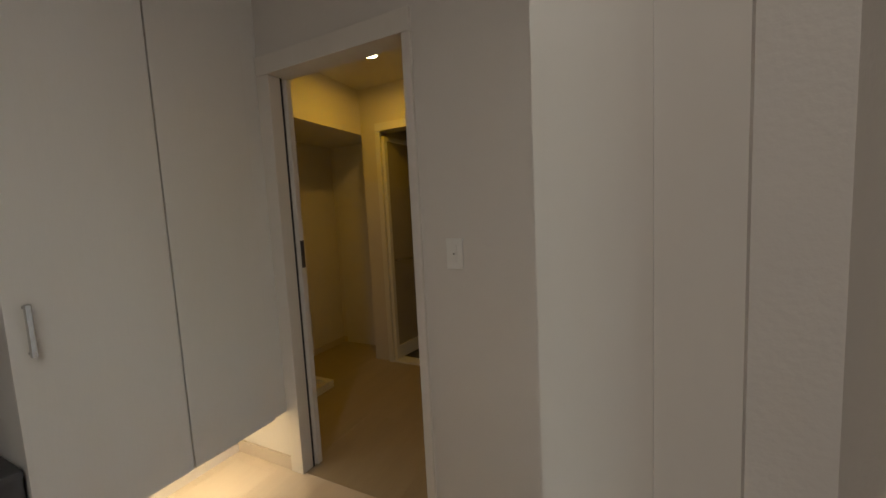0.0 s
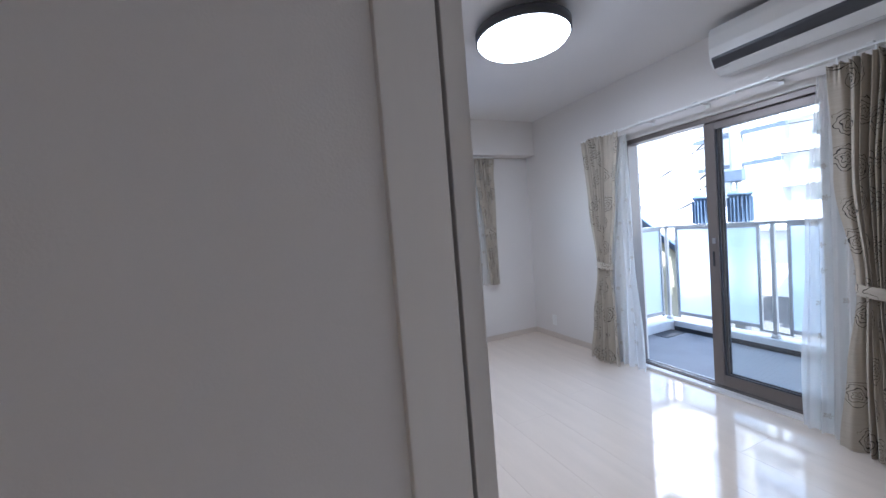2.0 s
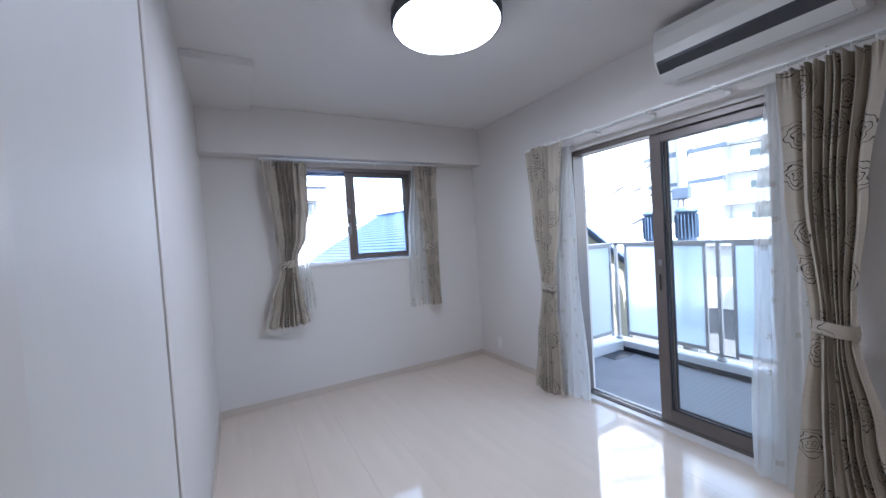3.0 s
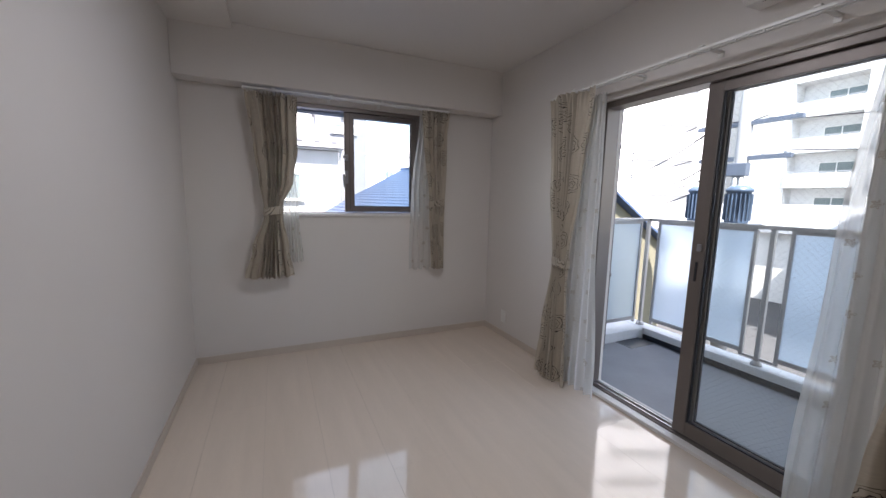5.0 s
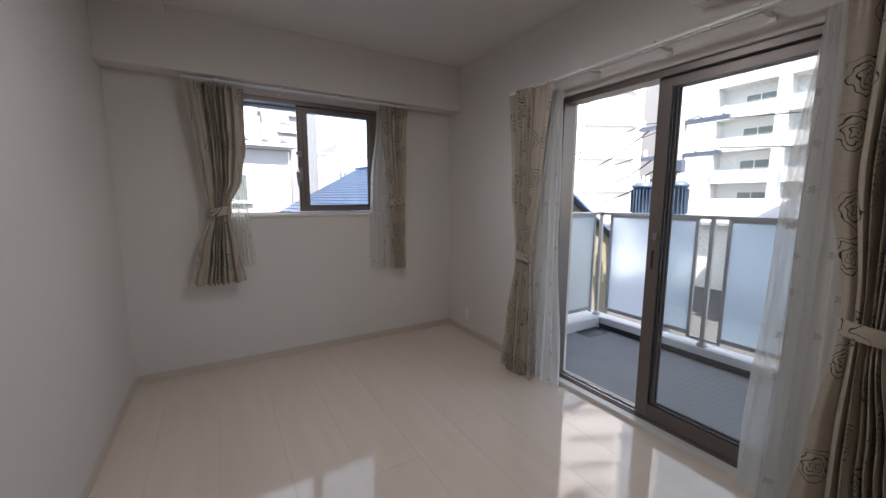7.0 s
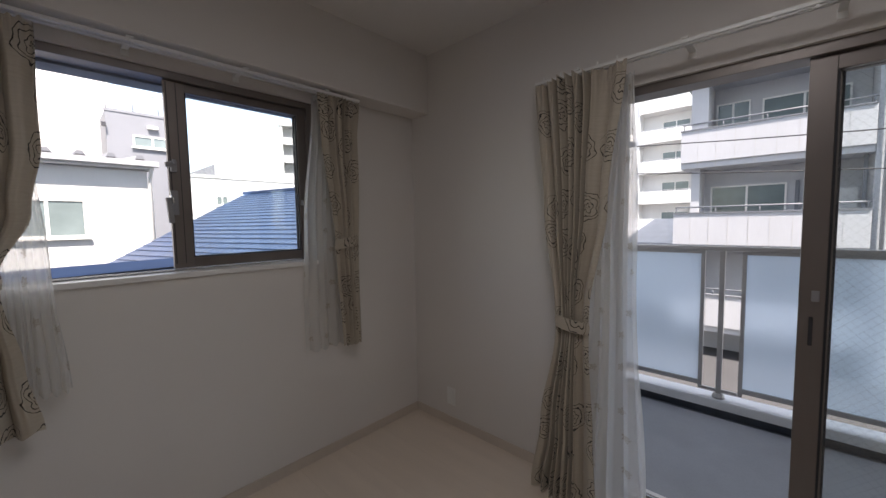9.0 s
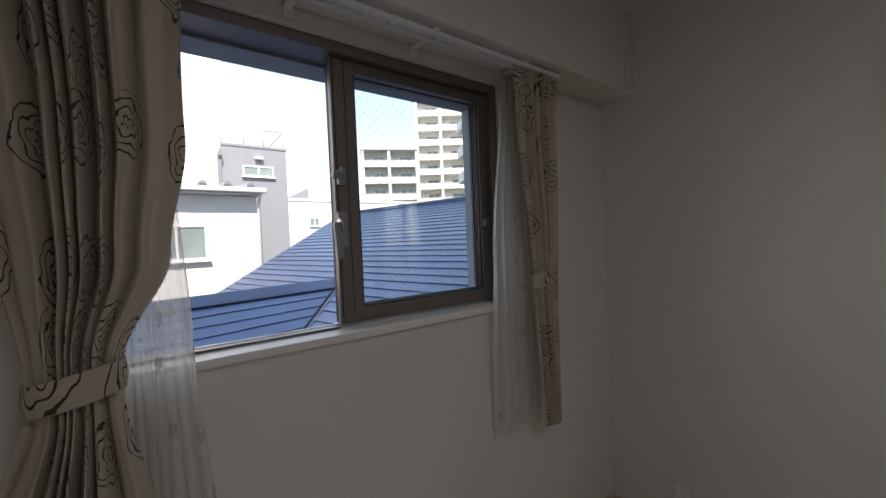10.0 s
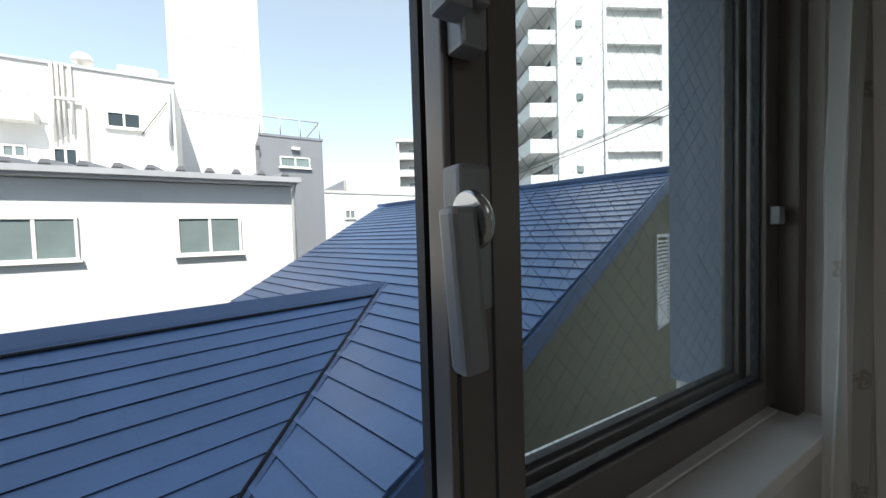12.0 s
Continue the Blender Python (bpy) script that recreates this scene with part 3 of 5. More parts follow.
GR0 = -3.4
# unseen mass, added to keep the sun off the roof next door and shade the balcony
structure("shade_block", boxes((-9, DO, -9, WO, H + 0.2, 15), (DO, 5.6, -9, 5.8, 2.75, 15), (-9, -2.6, -9, WO, GR0, H + 0.2), (-2.6, DO, -9, -1.3, GR0, H + 0.2)), EXTW, "unseen blue-grey mass around and above, added to block the sun")


# ---- curtains ----
def lerp_rows(rows, z):
    """Rows of (z, a, b) from top to bottom, eased between."""
    for (z0, a0, b0), (z1, a1, b1) in zip(rows, rows[1:]):
        if z >= z1:
            k = min(1, max(0, (z0 - z) / (z0 - z1)))
            k = k * k * (3 - 2 * k)
            return a0 + (a1 - a0) * k, b0 + (b1 - b0) * k
    return rows[-1][1:]


def drape(rows, plane, axis, folds, amp, seed, out, tie=None, head=0.0, nu=170, nv=70, dense=None):
    """A pleated hanging: rows give both edges by height; out is the side on which it bulges."""
    rnd = random.Random(seed)
    ph = [rnd.uniform(0, 6.28) for _ in range(8)]
    zt, zb = rows[0][0], rows[-1][0]
    wide = max(abs(b - a) for _, a, b in rows)
    bm = bmesh.new()
    uvl = bm.loops.layers.uv.new("UVMap")
    grid, uvs = [], []
    for j in range(nv + 1):
        z = zt + (zb - zt) * j / nv
        a, b = lerp_rows(rows, z)
        squeeze = abs(b - a) / wide
        am = amp * (0.55 + 0.45 * squeeze)
        if tie is not None:
            am *= 1 - 0.55 * math.exp(-((z - tie) / 0.12) ** 2)
        top = max(0.0, 1 - (zt - z) / 0.14)
        line = []
        for i in range(nu + 1):
            u = i / nu
            w = u + 0.018 * math.sin(2 * math.pi * u * 2 + ph[0]) + 0.010 * math.sin(2 * math.pi * 5 * u + ph[1] + z * 1.3)
            flat = 1.0
            if dense is not None:
                w = 0.5 + 0.5 * math.tanh(4.0 * (w - dense)) + 0.22 * (w - dense) + 0.012 * math.sin(23 * u + ph[3])
                flat = 0.45 + 0.95 * math.exp(-((u - dense) / 0.26) ** 2)
            turn = 2 * math.pi * folds * w + ph[2] + 0.5 * math.sin(z * 1.7 + ph[3]) * (1 - top)
            s = 2.3 * abs(math.sin(turn / 2)) ** 0.7 - 1.4       # rounded ridges, sharp deep creases
            fine = 0.22 * math.sin(2 * math.pi * folds * 2.3 * w + ph[4] + z * 0.8) + head * top * 0.5 * math.sin(2 * math.pi * folds * 3 * u)
            o = am * flat * (s + fine * (0.6 + 1.2 * top)) + 0.006 * math.sin(3.1 * z + 9 * u + ph[5])
            edge = 0.006 * math.sin(5 * z + ph[6]) * (1 if i in (0, nu) else 0)
            p = a + (b - a) * u + edge
            zz = z - (0.012 * top * abs(math.sin(2 * math.pi * folds * u)) if j == 0 else 0) + (0.008 * math.sin(2 * math.pi * folds * w + ph[7]) if j == nv else 0)
            co = (p, plane + out * (o + amp * 1.3), zz) if axis == "x" else (plane + out * (o + amp * 1.3), p, zz)
            line.append(bm.verts.new(co))
        grid.append(line)
    run, mid = [0.0], grid[nv // 4]         # the cloth's own width, along its folds
    for p, q in zip(mid, mid[1:]):
        run.append(run[-1] + (q.co - p.co).length)
    for j in range(nv):
        for i in range(nu):
            f = bm.faces.new((grid[j][i], grid[j][i + 1], grid[j + 1][i + 1], grid[j + 1][i]))
            f.smooth = True
            for lp, (di, dj) in zip(f.loops, ((0, 0), (1, 0), (1, 1), (0, 1))):
                lp[uvl].uv = (run[i + di] + seed * 0.37, zt + (zb - zt) * (j + dj) / nv + seed * 0.61)
    return bm


def band(a, b, plane, axis, z, height, depth, out, tilt=0.0, seed=1):
    """A cloth tie looped round the gathered curtain."""
    bm = bmesh.new()
    uvl = bm.loops.layers.uv.new("UVMap")
    k, rows = 40, []
    for dz in (-0.5, -0.46, 0.0, 0.46, 0.5):
        row = []
        for i in range(k):
            t = 2 * math.pi * i / k
            swell = 1.0 + 0.06 * (1 - (2 * dz) ** 2)
            p = (a + b) / 2 + (b - a) / 2 * swell * math.cos(t)
            o = depth * (1 + swell * math.sin(t))
            zz = z + dz * height + tilt * math.cos(t)
            row.append(bm.verts.new((p, plane + out * o, zz) if axis == "x" else (plane + out * o, p, zz)))
        rows.append(row)
    for j in range(4):
        for i in range(k):
            f = bm.faces.new((rows[j][i], rows[j][(i + 1) % k], rows[j + 1][(i + 1) % k], rows[j + 1][i]))
            f.smooth = True
            for lp, (di, dj) in zip(f.loops, ((0, 0), (1, 0), (1, 1), (0, 1))):
                lp[uvl].uv = ((i + di) / k * 0.5 + seed * 0.37, (j + dj) * height / 4 + seed * 0.61)
    return bm


def curtain(name, label, rows, plane, axis, out, folds, amp, seed, tie, tie_span, dense=0.5):
    mid = (rows[-1][1] + rows[-1][2]) / 2
    at = (mid, plane, rows[-1][0]) if axis == "x" else (plane, mid, rows[-1][0])
    c = thing(name, at, label, "curtain", "rose print curtains")
    part("cloth", drape(rows, plane, axis, folds, amp, seed, out, tie, 0.5, dense=dense), CLOTH, c)
    if tie is not None:
        t = part("tieback", band(*tie_span, plane, axis, tie, 0.062, amp * 1.15, out, 0.012, seed), CLOTH, c, "tieback band of the same cloth")
    for i in range(5):
        k = rows[0][1] + (rows[0][2] - rows[0][1]) * (i + 0.5) / 5
        b = (k - 0.003, k + 0.003, plane - 0.004 + out * amp, plane + 0.004 + out * amp, rows[0][0] - 0.01, rows[0][0] + 0.03) if axis == "x" else (plane - 0.004 + out * amp, plane + 0.004 + out * amp, k - 0.003, k + 0.003, rows[0][0] - 0.01, rows[0][0] + 0.03)
        part("hook", boxes(b), PLASTIC, c)
    return c


def sheer(label, rows, plane, axis, out, folds, amp, seed):
    mid = (rows[-1][1] + rows[-1][2]) / 2
    at = (mid, plane, rows[-1][0]) if axis == "x" else (plane, mid, rows[-1][0])
    c = thing("sheer_curtain", at, label, "curtain", "voile curtains")
    part("cloth", drape(rows, plane, axis, folds, amp, seed, out, None, 0.4, 120, 40), VOILE, c)
    return c


curtain("curtain", "short beige rose-print curtain tied back at the window", [(2.155, 1.308, 1.675), (1.75, 1.345, 1.662), (1.5, 1.375, 1.622), (1.29, 1.40, 1.54), (1.22, 1.40, 1.54), (0.95, 1.315, 1.58), (0.715, 1.25, 1.615)], 5.925, "x", -1, 6, 0.036, 3, 1.255, (1.398, 1.543))
curtain("curtain", "narrow short beige rose-print curtain beside the window", [(2.182, 2.74, 3.02), (1.95, 2.755, 2.995), (1.33, 2.82, 2.98), (0.70, 2.85, 2.985)], 5.938, "x", -1, 4, 0.020, 5, 1.33, (2.822, 2.978))
curtain("curtain", "floor-length beige rose-print curtain gathered beside the balcony door", [(2.115, 4.485, 4.915), (1.5, 4.55, 4.855), (0.98, 4.64, 4.80), (0.89, 4.64, 4.80), (0.4, 4.605, 4.875), (0.015, 4.585, 4.935)], 3.430, "y", -1, 6, 0.036, 8, 0.935, (4.638, 4.802), dense=0.55)
curtain("curtain", "floor-length beige rose-print curtain tied back beside the balcony door", [(2.085, 2.80, 3.150), (1.5, 2.86, 3.13), (0.95, 2.908, 3.06), (0.86, 2.908, 3.06), (0.45, 2.83, 3.10), (0.015, 2.74, 3.13)], 3.430, "y", -1, 6, 0.042, 11, 0.89, (2.905, 3.063), dense=0.45)
sheer("white voile curtain drawn aside behind the print curtain", [(2.15, 1.50, 1.645), (1.75, 1.50, 1.64), (1.3, 1.49, 1.662), (0.82, 1.46, 1.685)], 5.965, "x", -1, 9, 0.013, 2)
sheer("white voile curtain hanging straight at the window's edge", [(2.165, 2.745, 2.87), (1.45, 2.665, 2.89), (0.69, 2.65, 2.91)], 6.012, "x", -1, 4, 0.012, 4)
sheer("white flowered voile curtain reaching the floor", [(2.085, 4.472, 4.57), (1.2, 4.445, 4.68), (0.015, 4.395, 4.76)], 3.475, "y", -1, 5, 0.014, 6)
sheer("white flowered voile curtain reaching the floor by the door", [(2.07, 3.12, 3.23), (1.2, 3.04, 3.30), (0.015, 3.00, 3.335)], 3.475, "y", -1, 5, 0.014, 9)


def curtain_rail(a, b, plane, axis, z, out, n, label, off):
    at = ((a + b) / 2, plane, z) if axis == "x" else (plane, (a + b) / 2, z)
    r = thing("curtain_rail", at, label, "curtain rail")
    def q(u0, u1, o0, o1, z0, z1):
        lo, hi = sorted((plane + out * o0, plane + out * o1))
        return (u0, u1, lo, hi, z0, z1) if axis == "x" else (lo, hi, u0, u1, z0, z1)
    part("rail", boxes(q(a, b, off - 0.04, off - 0.024, z, z + 0.014), bev=0.002), PLASTIC, r, "white back rail")
    part("rail", boxes(q(a, b, off, off + 0.016, z - 0.002, z + 0.012), bev=0.002), PLASTIC, r, "white front rail")
    for i in range(n):
        u = a + (b - a) * (i + 0.5) / n
        part("bracket", boxes(q(u - 0.012, u + 0.012, 0.0, off + 0.018, z + 0.013, z + 0.022), q(u - 0.014, u + 0.014, 0.0, 0.006, z - 0.01, z + 0.022), bev=0.002), PLASTIC, r)
    for i in range(6):
        u = a + (b - a) * (0.38 + 0.05 * i)
        part("runner", boxes(q(u - 0.004, u + 0.004, off + 0.002, off + 0.014, z - 0.014, z - 0.003)), PLASTIC, r)


curtain_rail(1.29, 3.0, YF, "x", 2.172, -1, 4, "white double curtain rail over the window", 0.13)
curtain_rail(2.78, 4.92, XR, "y", 2.115, -1, 5, "white double curtain rail over the balcony door", 0.155)

# ---- fixtures of the living room ----
lamp = thing("ceiling_lamp", (*LAMP_XY, 2.47), "round white ceiling lamp with a dark rim, lit", "ceiling lamp")
part("diffuser", lathe((*LAMP_XY, 2.47), [(0.02, 0.0), (0.20, 0.002), (0.262, 0.010), (0.276, 0.028), (0.276, 0.045)], 64), LAMPD, lamp, "glowing white diffuser")
part("rim", lathe((*LAMP_XY, 2.47), [(0.277, 0.030), (0.287, 0.032), (0.287, 0.085), (0.277, 0.09)], 64), BLACKP, lamp, "dark grey rim")
part("base", lathe((*LAMP_XY, 2.47), [(0.10, 0.09), (0.10, 0.13)], 40), PLASTIC, lamp)
det = thing("smoke_detector", (1.46, 4.02, H), "small white round ceiling detector", "detector")
part("body", lathe((1.46, 4.02, H), [(0.05, 0.0), (0.05, -0.02), (0.042, -0.034)], 28), PLASTIC, det)
part("sensor", lathe((1.46, 4.02, H), [(0.022, -0.034), (0.018, -0.046)], 20), PLASTIC, det)

ac = thing("air_conditioner", (XR, 3.31, 2.27), "white wall air conditioner with a dark outlet slot", "air conditioner")
A0, A1 = 2.872, 3.707
part("body", prism([(XR, 2.27), (3.44, 2.262), (3.375, 2.30), (3.345, 2.35), (3.335, 2.42), (3.342, 2.53), (3.37, 2.552), (XR, 2.552)], "y", A0, A1), PLASTIC, ac)
part("front_panel", prism([(3.342, 2.372), (3.330, 2.42), (3.332, 2.50), (3.345, 2.548), (3.350, 2.548), (3.338, 2.50), (3.336, 2.42), (3.346, 2.374)], "y", A0 + 0.004, A1 - 0.004), PLASTIC, ac)
part("outlet", prism([(3.3415, 2.349), (3.340, 2.366), (3.352, 2.366), (3.374, 2.302), (3.3705, 2.298)], "y", A0 + 0.02, A1 - 0.012), BLACKP, ac, "dark air outlet slot")
part("louvre", prism([(3.388, 2.284), (3.366, 2.297), (3.369, 2.301), (3.391, 2.288)], "y", A0 + 0.03, A1 - 0.10), PLASTIC, ac)
part("seam", prism([(3.448, 2.2615), (3.456, 2.2620), (3.456, 2.2590), (3.448, 2.2585)], "y", A0 + 0.03, A1 - 0.06), BLACKP, ac, "thin dark seam under the casing")
part("flap", prism([(3.444, 2.2605), (3.384, 2.2925), (3.380, 2.2885), (3.442, 2.2555)], "y", A0 + 0.03, A1 - 0.05), PLASTIC, ac, "closed white air flap")
part("badge", boxes((3.3395, 3.341, A1 - 0.09, A1 - 0.03, 2.40, 2.408)), BLACKP, ac)
duct = thing("pipe_duct", (3.52, 2.74, 2.3), "ivory pipe cover running from the air conditioner into the wall", "duct")
part("duct", boxes((3.49, 3.552, 2.70, 2.871, 2.30, 2.37), bev=0.012), BEIGEP, duct)
part("duct", boxes((3.486, 3.552, 2.695, 2.765, 1.93, 2.372), bev=0.012), BEIGEP, duct)
part("elbow", boxes((3.482, 3.552, 2.688, 2.772, 2.292, 2.378), bev=0.014), BEIGEP, duct)
part("wall_cap", boxes((3.47, 3.552, 2.685, 2.775, 1.89, 1.955), bev=0.016), BEIGEP, duct)


def plate(name, label, cat, at, normal, w, h, inner):
    """A wall plate with its insert; normal is the way it faces: '-x' or '-y'."""
    t = thing(name, at, label, cat)
    def q(u0, u1, d0, d1, z0, z1):
        return (at[0] - d1, at[0] - d0, at[1] + u0, at[1] + u1, at[2] + z0, at[2] + z1) if normal == "-x" else (at[0] + u0, at[0] + u1, at[1] - d1, at[1] - d0, at[2] + z0, at[2] + z1)
    p = part("cover", boxes(q(-w / 2, w / 2, 0, 0.010, -h / 2, h / 2), bev=0.003), PLASTIC, t)
    for z0, z1, u, m, nm in inner:
        part(nm, boxes(q(-u, u, 0.010, 0.0145, z0, z1), bev=0.0015), m, t)
    return t


plate("wall_panel", "flat white intercom panel on the wall", "intercom", (XR, 2.735, 1.65), "-x", 0.085, 0.16, ((-0.06, 0.06, 0.03, PLASTIC, "cover_plate"),))
plate("wall_outlet", "white double wall socket near the floor", "outlet", (XR, 5.67, 0.21), "-x", 0.07, 0.12, ((0.005, 0.035, 0.02, PLASTIC, "socket"), (-0.035, -0.005, 0.02, PLASTIC, "socket")))
sw = plate("light_switch", "white wall switch with a small pilot lamp", "light switch", (0.242, 2.69, 1.163), "-y", 0.07, 0.12, ((-0.032, 0.032, 0.012, PLASTIC, "rocker"),))
part("pilot_lamp", boxes((0.2395, 0.2445, 2.6735, 2.677, 1.160, 1.166)), STEEL, sw)

# ---- hall and washroom things ----
cab = thing("shoe_cabinet", (-0.98, 2.17, 0.33), "tall white wall-hung shoe cabinet lit from below", "cabinet")
part("body", boxes((-1.198, -0.782, 1.758, 2.598, 0.33, H - 0.004)), DOORW, cab)
for y0, y1 in ((1.757, 2.205), (2.211, 2.598)):
    d = part("door", boxes((-0.780, -0.760, y0, y1, 0.325, H - 0.02), bev=0.002), DOORW, cab)
    if y0 < 2:
        part("handle", tube([(-0.760, 1.80, 0.965), (-0.735, 1.80, 0.965), (-0.735, 1.80, 1.105), (-0.760, 1.80, 1.105)], 0.006, 8), STEEL, d, "chrome bar handle")
        part("handle_plate", boxes((-0.745, -0.727, 1.793, 1.807, 0.955, 1.115), bev=0.003), STEEL, d)
part("filler", boxes((-0.790, -0.766, 2.600, 2.689, 0.33, H - 0.004)), DOORW, cab)
part("light_strip", boxes((-1.0, -0.96, 1.80, 2.55, 0.321, 0.329)), SPOTD, cab, "warm light strip under the cabinet")

bench = thing("low_bench", (-0.99, 1.3, 0.33), "black low cabinet beside the tall shoe cabinet", "cabinet")
part("body", boxes((-1.198, -0.785, 0.8, 1.752, 0.33, 0.60), bev=0.004), BLACKP, bench)
part("top", boxes((-1.198, -0.775, 0.8, 1.752, 0.601, 0.622), bev=0.003), BLACKP, bench)

wd = thing("washroom_door", (-0.66, 2.73, 0), "white sliding washroom door slid into its pocket", "door")
part("leaf", boxes((-0.735, -0.657, 2.755, 2.787, 0.01, 2.015), bev=0.003), DOORW, wd)
part("pull", boxes((-0.6575, -0.655, 2.760, 2.782, 1.08, 1.22)), BLACKP, wd, "dark recessed finger pull")

# the second fitting is unseen, added to go with the hall's fill lamp
for at in ((-0.75, 3.6, 2.45), (0.62, 0.55, H)):
    dl = thing("downlight", at, "recessed round downlight, lit warm; the hall one is added", "downlight")
    part("ring", lathe(at, [(0.062, 0.0), (0.062, -0.006), (0.052, -0.008)], 32), PLASTIC, dl)
    part("bulb", lathe(at, [(0.05, -0.0085), (0.035, -0.011), (0.01, -0.013)], 32), SPOTD, dl)
pan = thing("washer_pan", (-1.57, 3.2, 0), "low white washing machine tray on the floor", "washer tray")
part("tray", boxes((-1.90, -1.25, 2.90, 3.53, 0.0, 0.02), bev=0.006), PLASTIC, pan)
part("edge", boxes((-1.90, -1.25, 2.90, 2.95, 0.021, 0.06), (-1.90, -1.25, 3.48, 3.53, 0.021, 0.06), (-1.90, -1.85, 2.951, 3.479, 0.021, 0.06), (-1.30, -1.25, 2.951, 3.479, 0.021, 0.06), bev=0.008), PLASTIC, pan)
nd = thing("closet_door", (-1.7, 4.42, 0), "tall plain closet door in the washroom niche", "door")
part("leaf", boxes((-1.86, -1.30, 4.412, 4.428, 0.006, 2.055), bev=0.002), DOORW, nd)
bath = thing("bathroom_door", (-1.0, 4.14, 0), "open folding bathroom door with a towel bar", "door")
part("frame", boxes((-1.115, -1.07, 4.105, 4.235, 0, 2.06), (-0.345, -0.30, 4.105, 4.235, 0, 2.06), (-1.115, -0.30, 4.105, 4.235, 2.062, 2.13), bev=0.003), PLASTIC, bath)
part("sill", boxes((-1.07, -0.345, 4.11, 4.23, 0.0, 0.018), bev=0.003), PLASTIC, bath)
bl = bmesh.new()
bx(bl, 0.0, 0.03, 0.0, 0.72, 0.02, 0.14, 0.003)
bx(bl, 0.0, 0.03, 0.0, 0.04, 0.141, 2.02, 0.003)
bx(bl, 0.0, 0.03, 0.68, 0.72, 0.141, 2.02, 0.003)
bx(bl, 0.0, 0.03, 0.041, 0.679, 1.98, 2.02, 0.003)
TURNED = pose(-1.069, 4.132, 0, 0, 0, -8)
bl.transform(TURNED)
lf = part("leaf_frame", bl, PLASTIC, bath, "white leaf frame")
bp_ = boxes((0.011, 0.019, 0.038, 0.682, 0.138, 1.982))
bp_.transform(TURNED)
part("leaf_panel", bp_, BATHP, lf, "smoky translucent panel")
tb = tube([(0.031, 0.06, 0.93), (0.07, 0.06, 0.93), (0.07, 0.66, 0.93), (0.031, 0.66, 0.93)], 0.008, 10)
tb.transform(TURNED)
part("towel_bar", tb, STEEL, lf, "chrome towel bar")
ed = thing("entrance_door", (-2.48, 1.4, 0), "brown wooden entrance door", "door")
part("leaf", boxes((-2.498, -2.46, 0.95, 1.85, 0.0, 2.05), bev=0.004), BROWND, ed)
part("handle", tube([(-2.46, 1.78, 0.95), (-2.42, 1.78, 0.95), (-2.42, 1.78, 1.2), (-2.46, 1.78, 1.2)], 0.01, 8), STEEL, ed)


# ---- outside: ground, the house next door ----
GR = GR0
structure("ground", boxes((-400, 400, -400, 400, GR - 0.5, GR)), ASPH, "dark asphalt ground between the buildings")

HX, HY = 7.02, 8.48          # foot of the gable's tip; the house is turned a little
RZ, RS = 2.32, 0.388           # ridge height and slope of the main roof
AZ, AS, AY = 1.04, 0.535, 1.90 # ridge height, slope and line of the front wing
house = thing("house", (HX, HY, GR), "house with a blue slate roof and olive rendered walls", "house", turn=14.5)
U = -GR
rnd = random.Random(7)


def slate(parent, corners, lift):
    """One slate: a thin slab, its lower edge proud; corners upper-left, upper-right, lower-right, lower-left."""
    bm = bmesh.new()
    top = [bm.verts.new((x, y, z + (lift if i > 1 else 0.002))) for i, (x, y, z) in enumerate(corners)]
    bot = [bm.verts.new((x, y, z + (lift - 0.0055 if i > 1 else -0.006))) for i, (x, y, z) in enumerate(corners)]
    bm.faces.new(top)
    bm.faces.new(bot[::-1])
    for i in range(4):
        bm.faces.new((top[i], bot[i], bot[(i + 1) % 4], top[(i + 1) % 4]))
    bmesh.ops.recalc_face_normals(bm, faces=bm.faces)
    bm.faces.ensure_lookup_table()
    # lower edge face painted near-black as the shadow line under the slate
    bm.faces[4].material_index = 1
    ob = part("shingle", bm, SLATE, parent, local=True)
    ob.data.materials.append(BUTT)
    return ob


def far_y(x):
    return 6.4 + 0.524 * x


def valley_y(x):
    return AY + 0.7256 * (x + 3.30)


def main_z(x):
    return RZ + RS * x + U


def wing_z(y):
    return AZ - AS * (AY - y) + U


roof = part("roof", boxes((-0.12, 0.12, -0.08, 6.4, RZ + U - 0.03, RZ + U + 0.03), bev=0.01), CAP, house, "blue slate roof with metal ridge caps", local=True)
STEP = 0.163
for k in range(35):
    x0, x1 = -k * STEP, -(k + 1) * STEP
    runs = [(-0.05, far_y(x0), far_y(x1))] if x1 > -3.3 else [(-0.05, valley_y(min(x0, -3.3)), valley_y(x1)), (AY - 0.7256 * (x1 + 3.3), far_y(x0), far_y(x1))]
    for y, end0, end1 in runs:
        first = True
        while y < min(end0, end1) - 0.02:
            w = (0.45 + 0.45 * rnd.random()) if first else 0.91
            first = False
            ya, yb, yc = y + 0.0006, min(y + w, end0), min(y + w, end1)
            if min(end0, end1) - (y + w) < 0.25:
                yb, yc, w = end0, end1, 99
            j = rnd.uniform(0, 0.012)
            slate(roof, [(x0, ya, main_z(x0)), (x0, yb, main_z(x0)), (x1 - j, yc, main_z(x1 - j)), (x1 - j, ya, main_z(x1 - j))], 0.013)
            y += w
STEP = 0.128
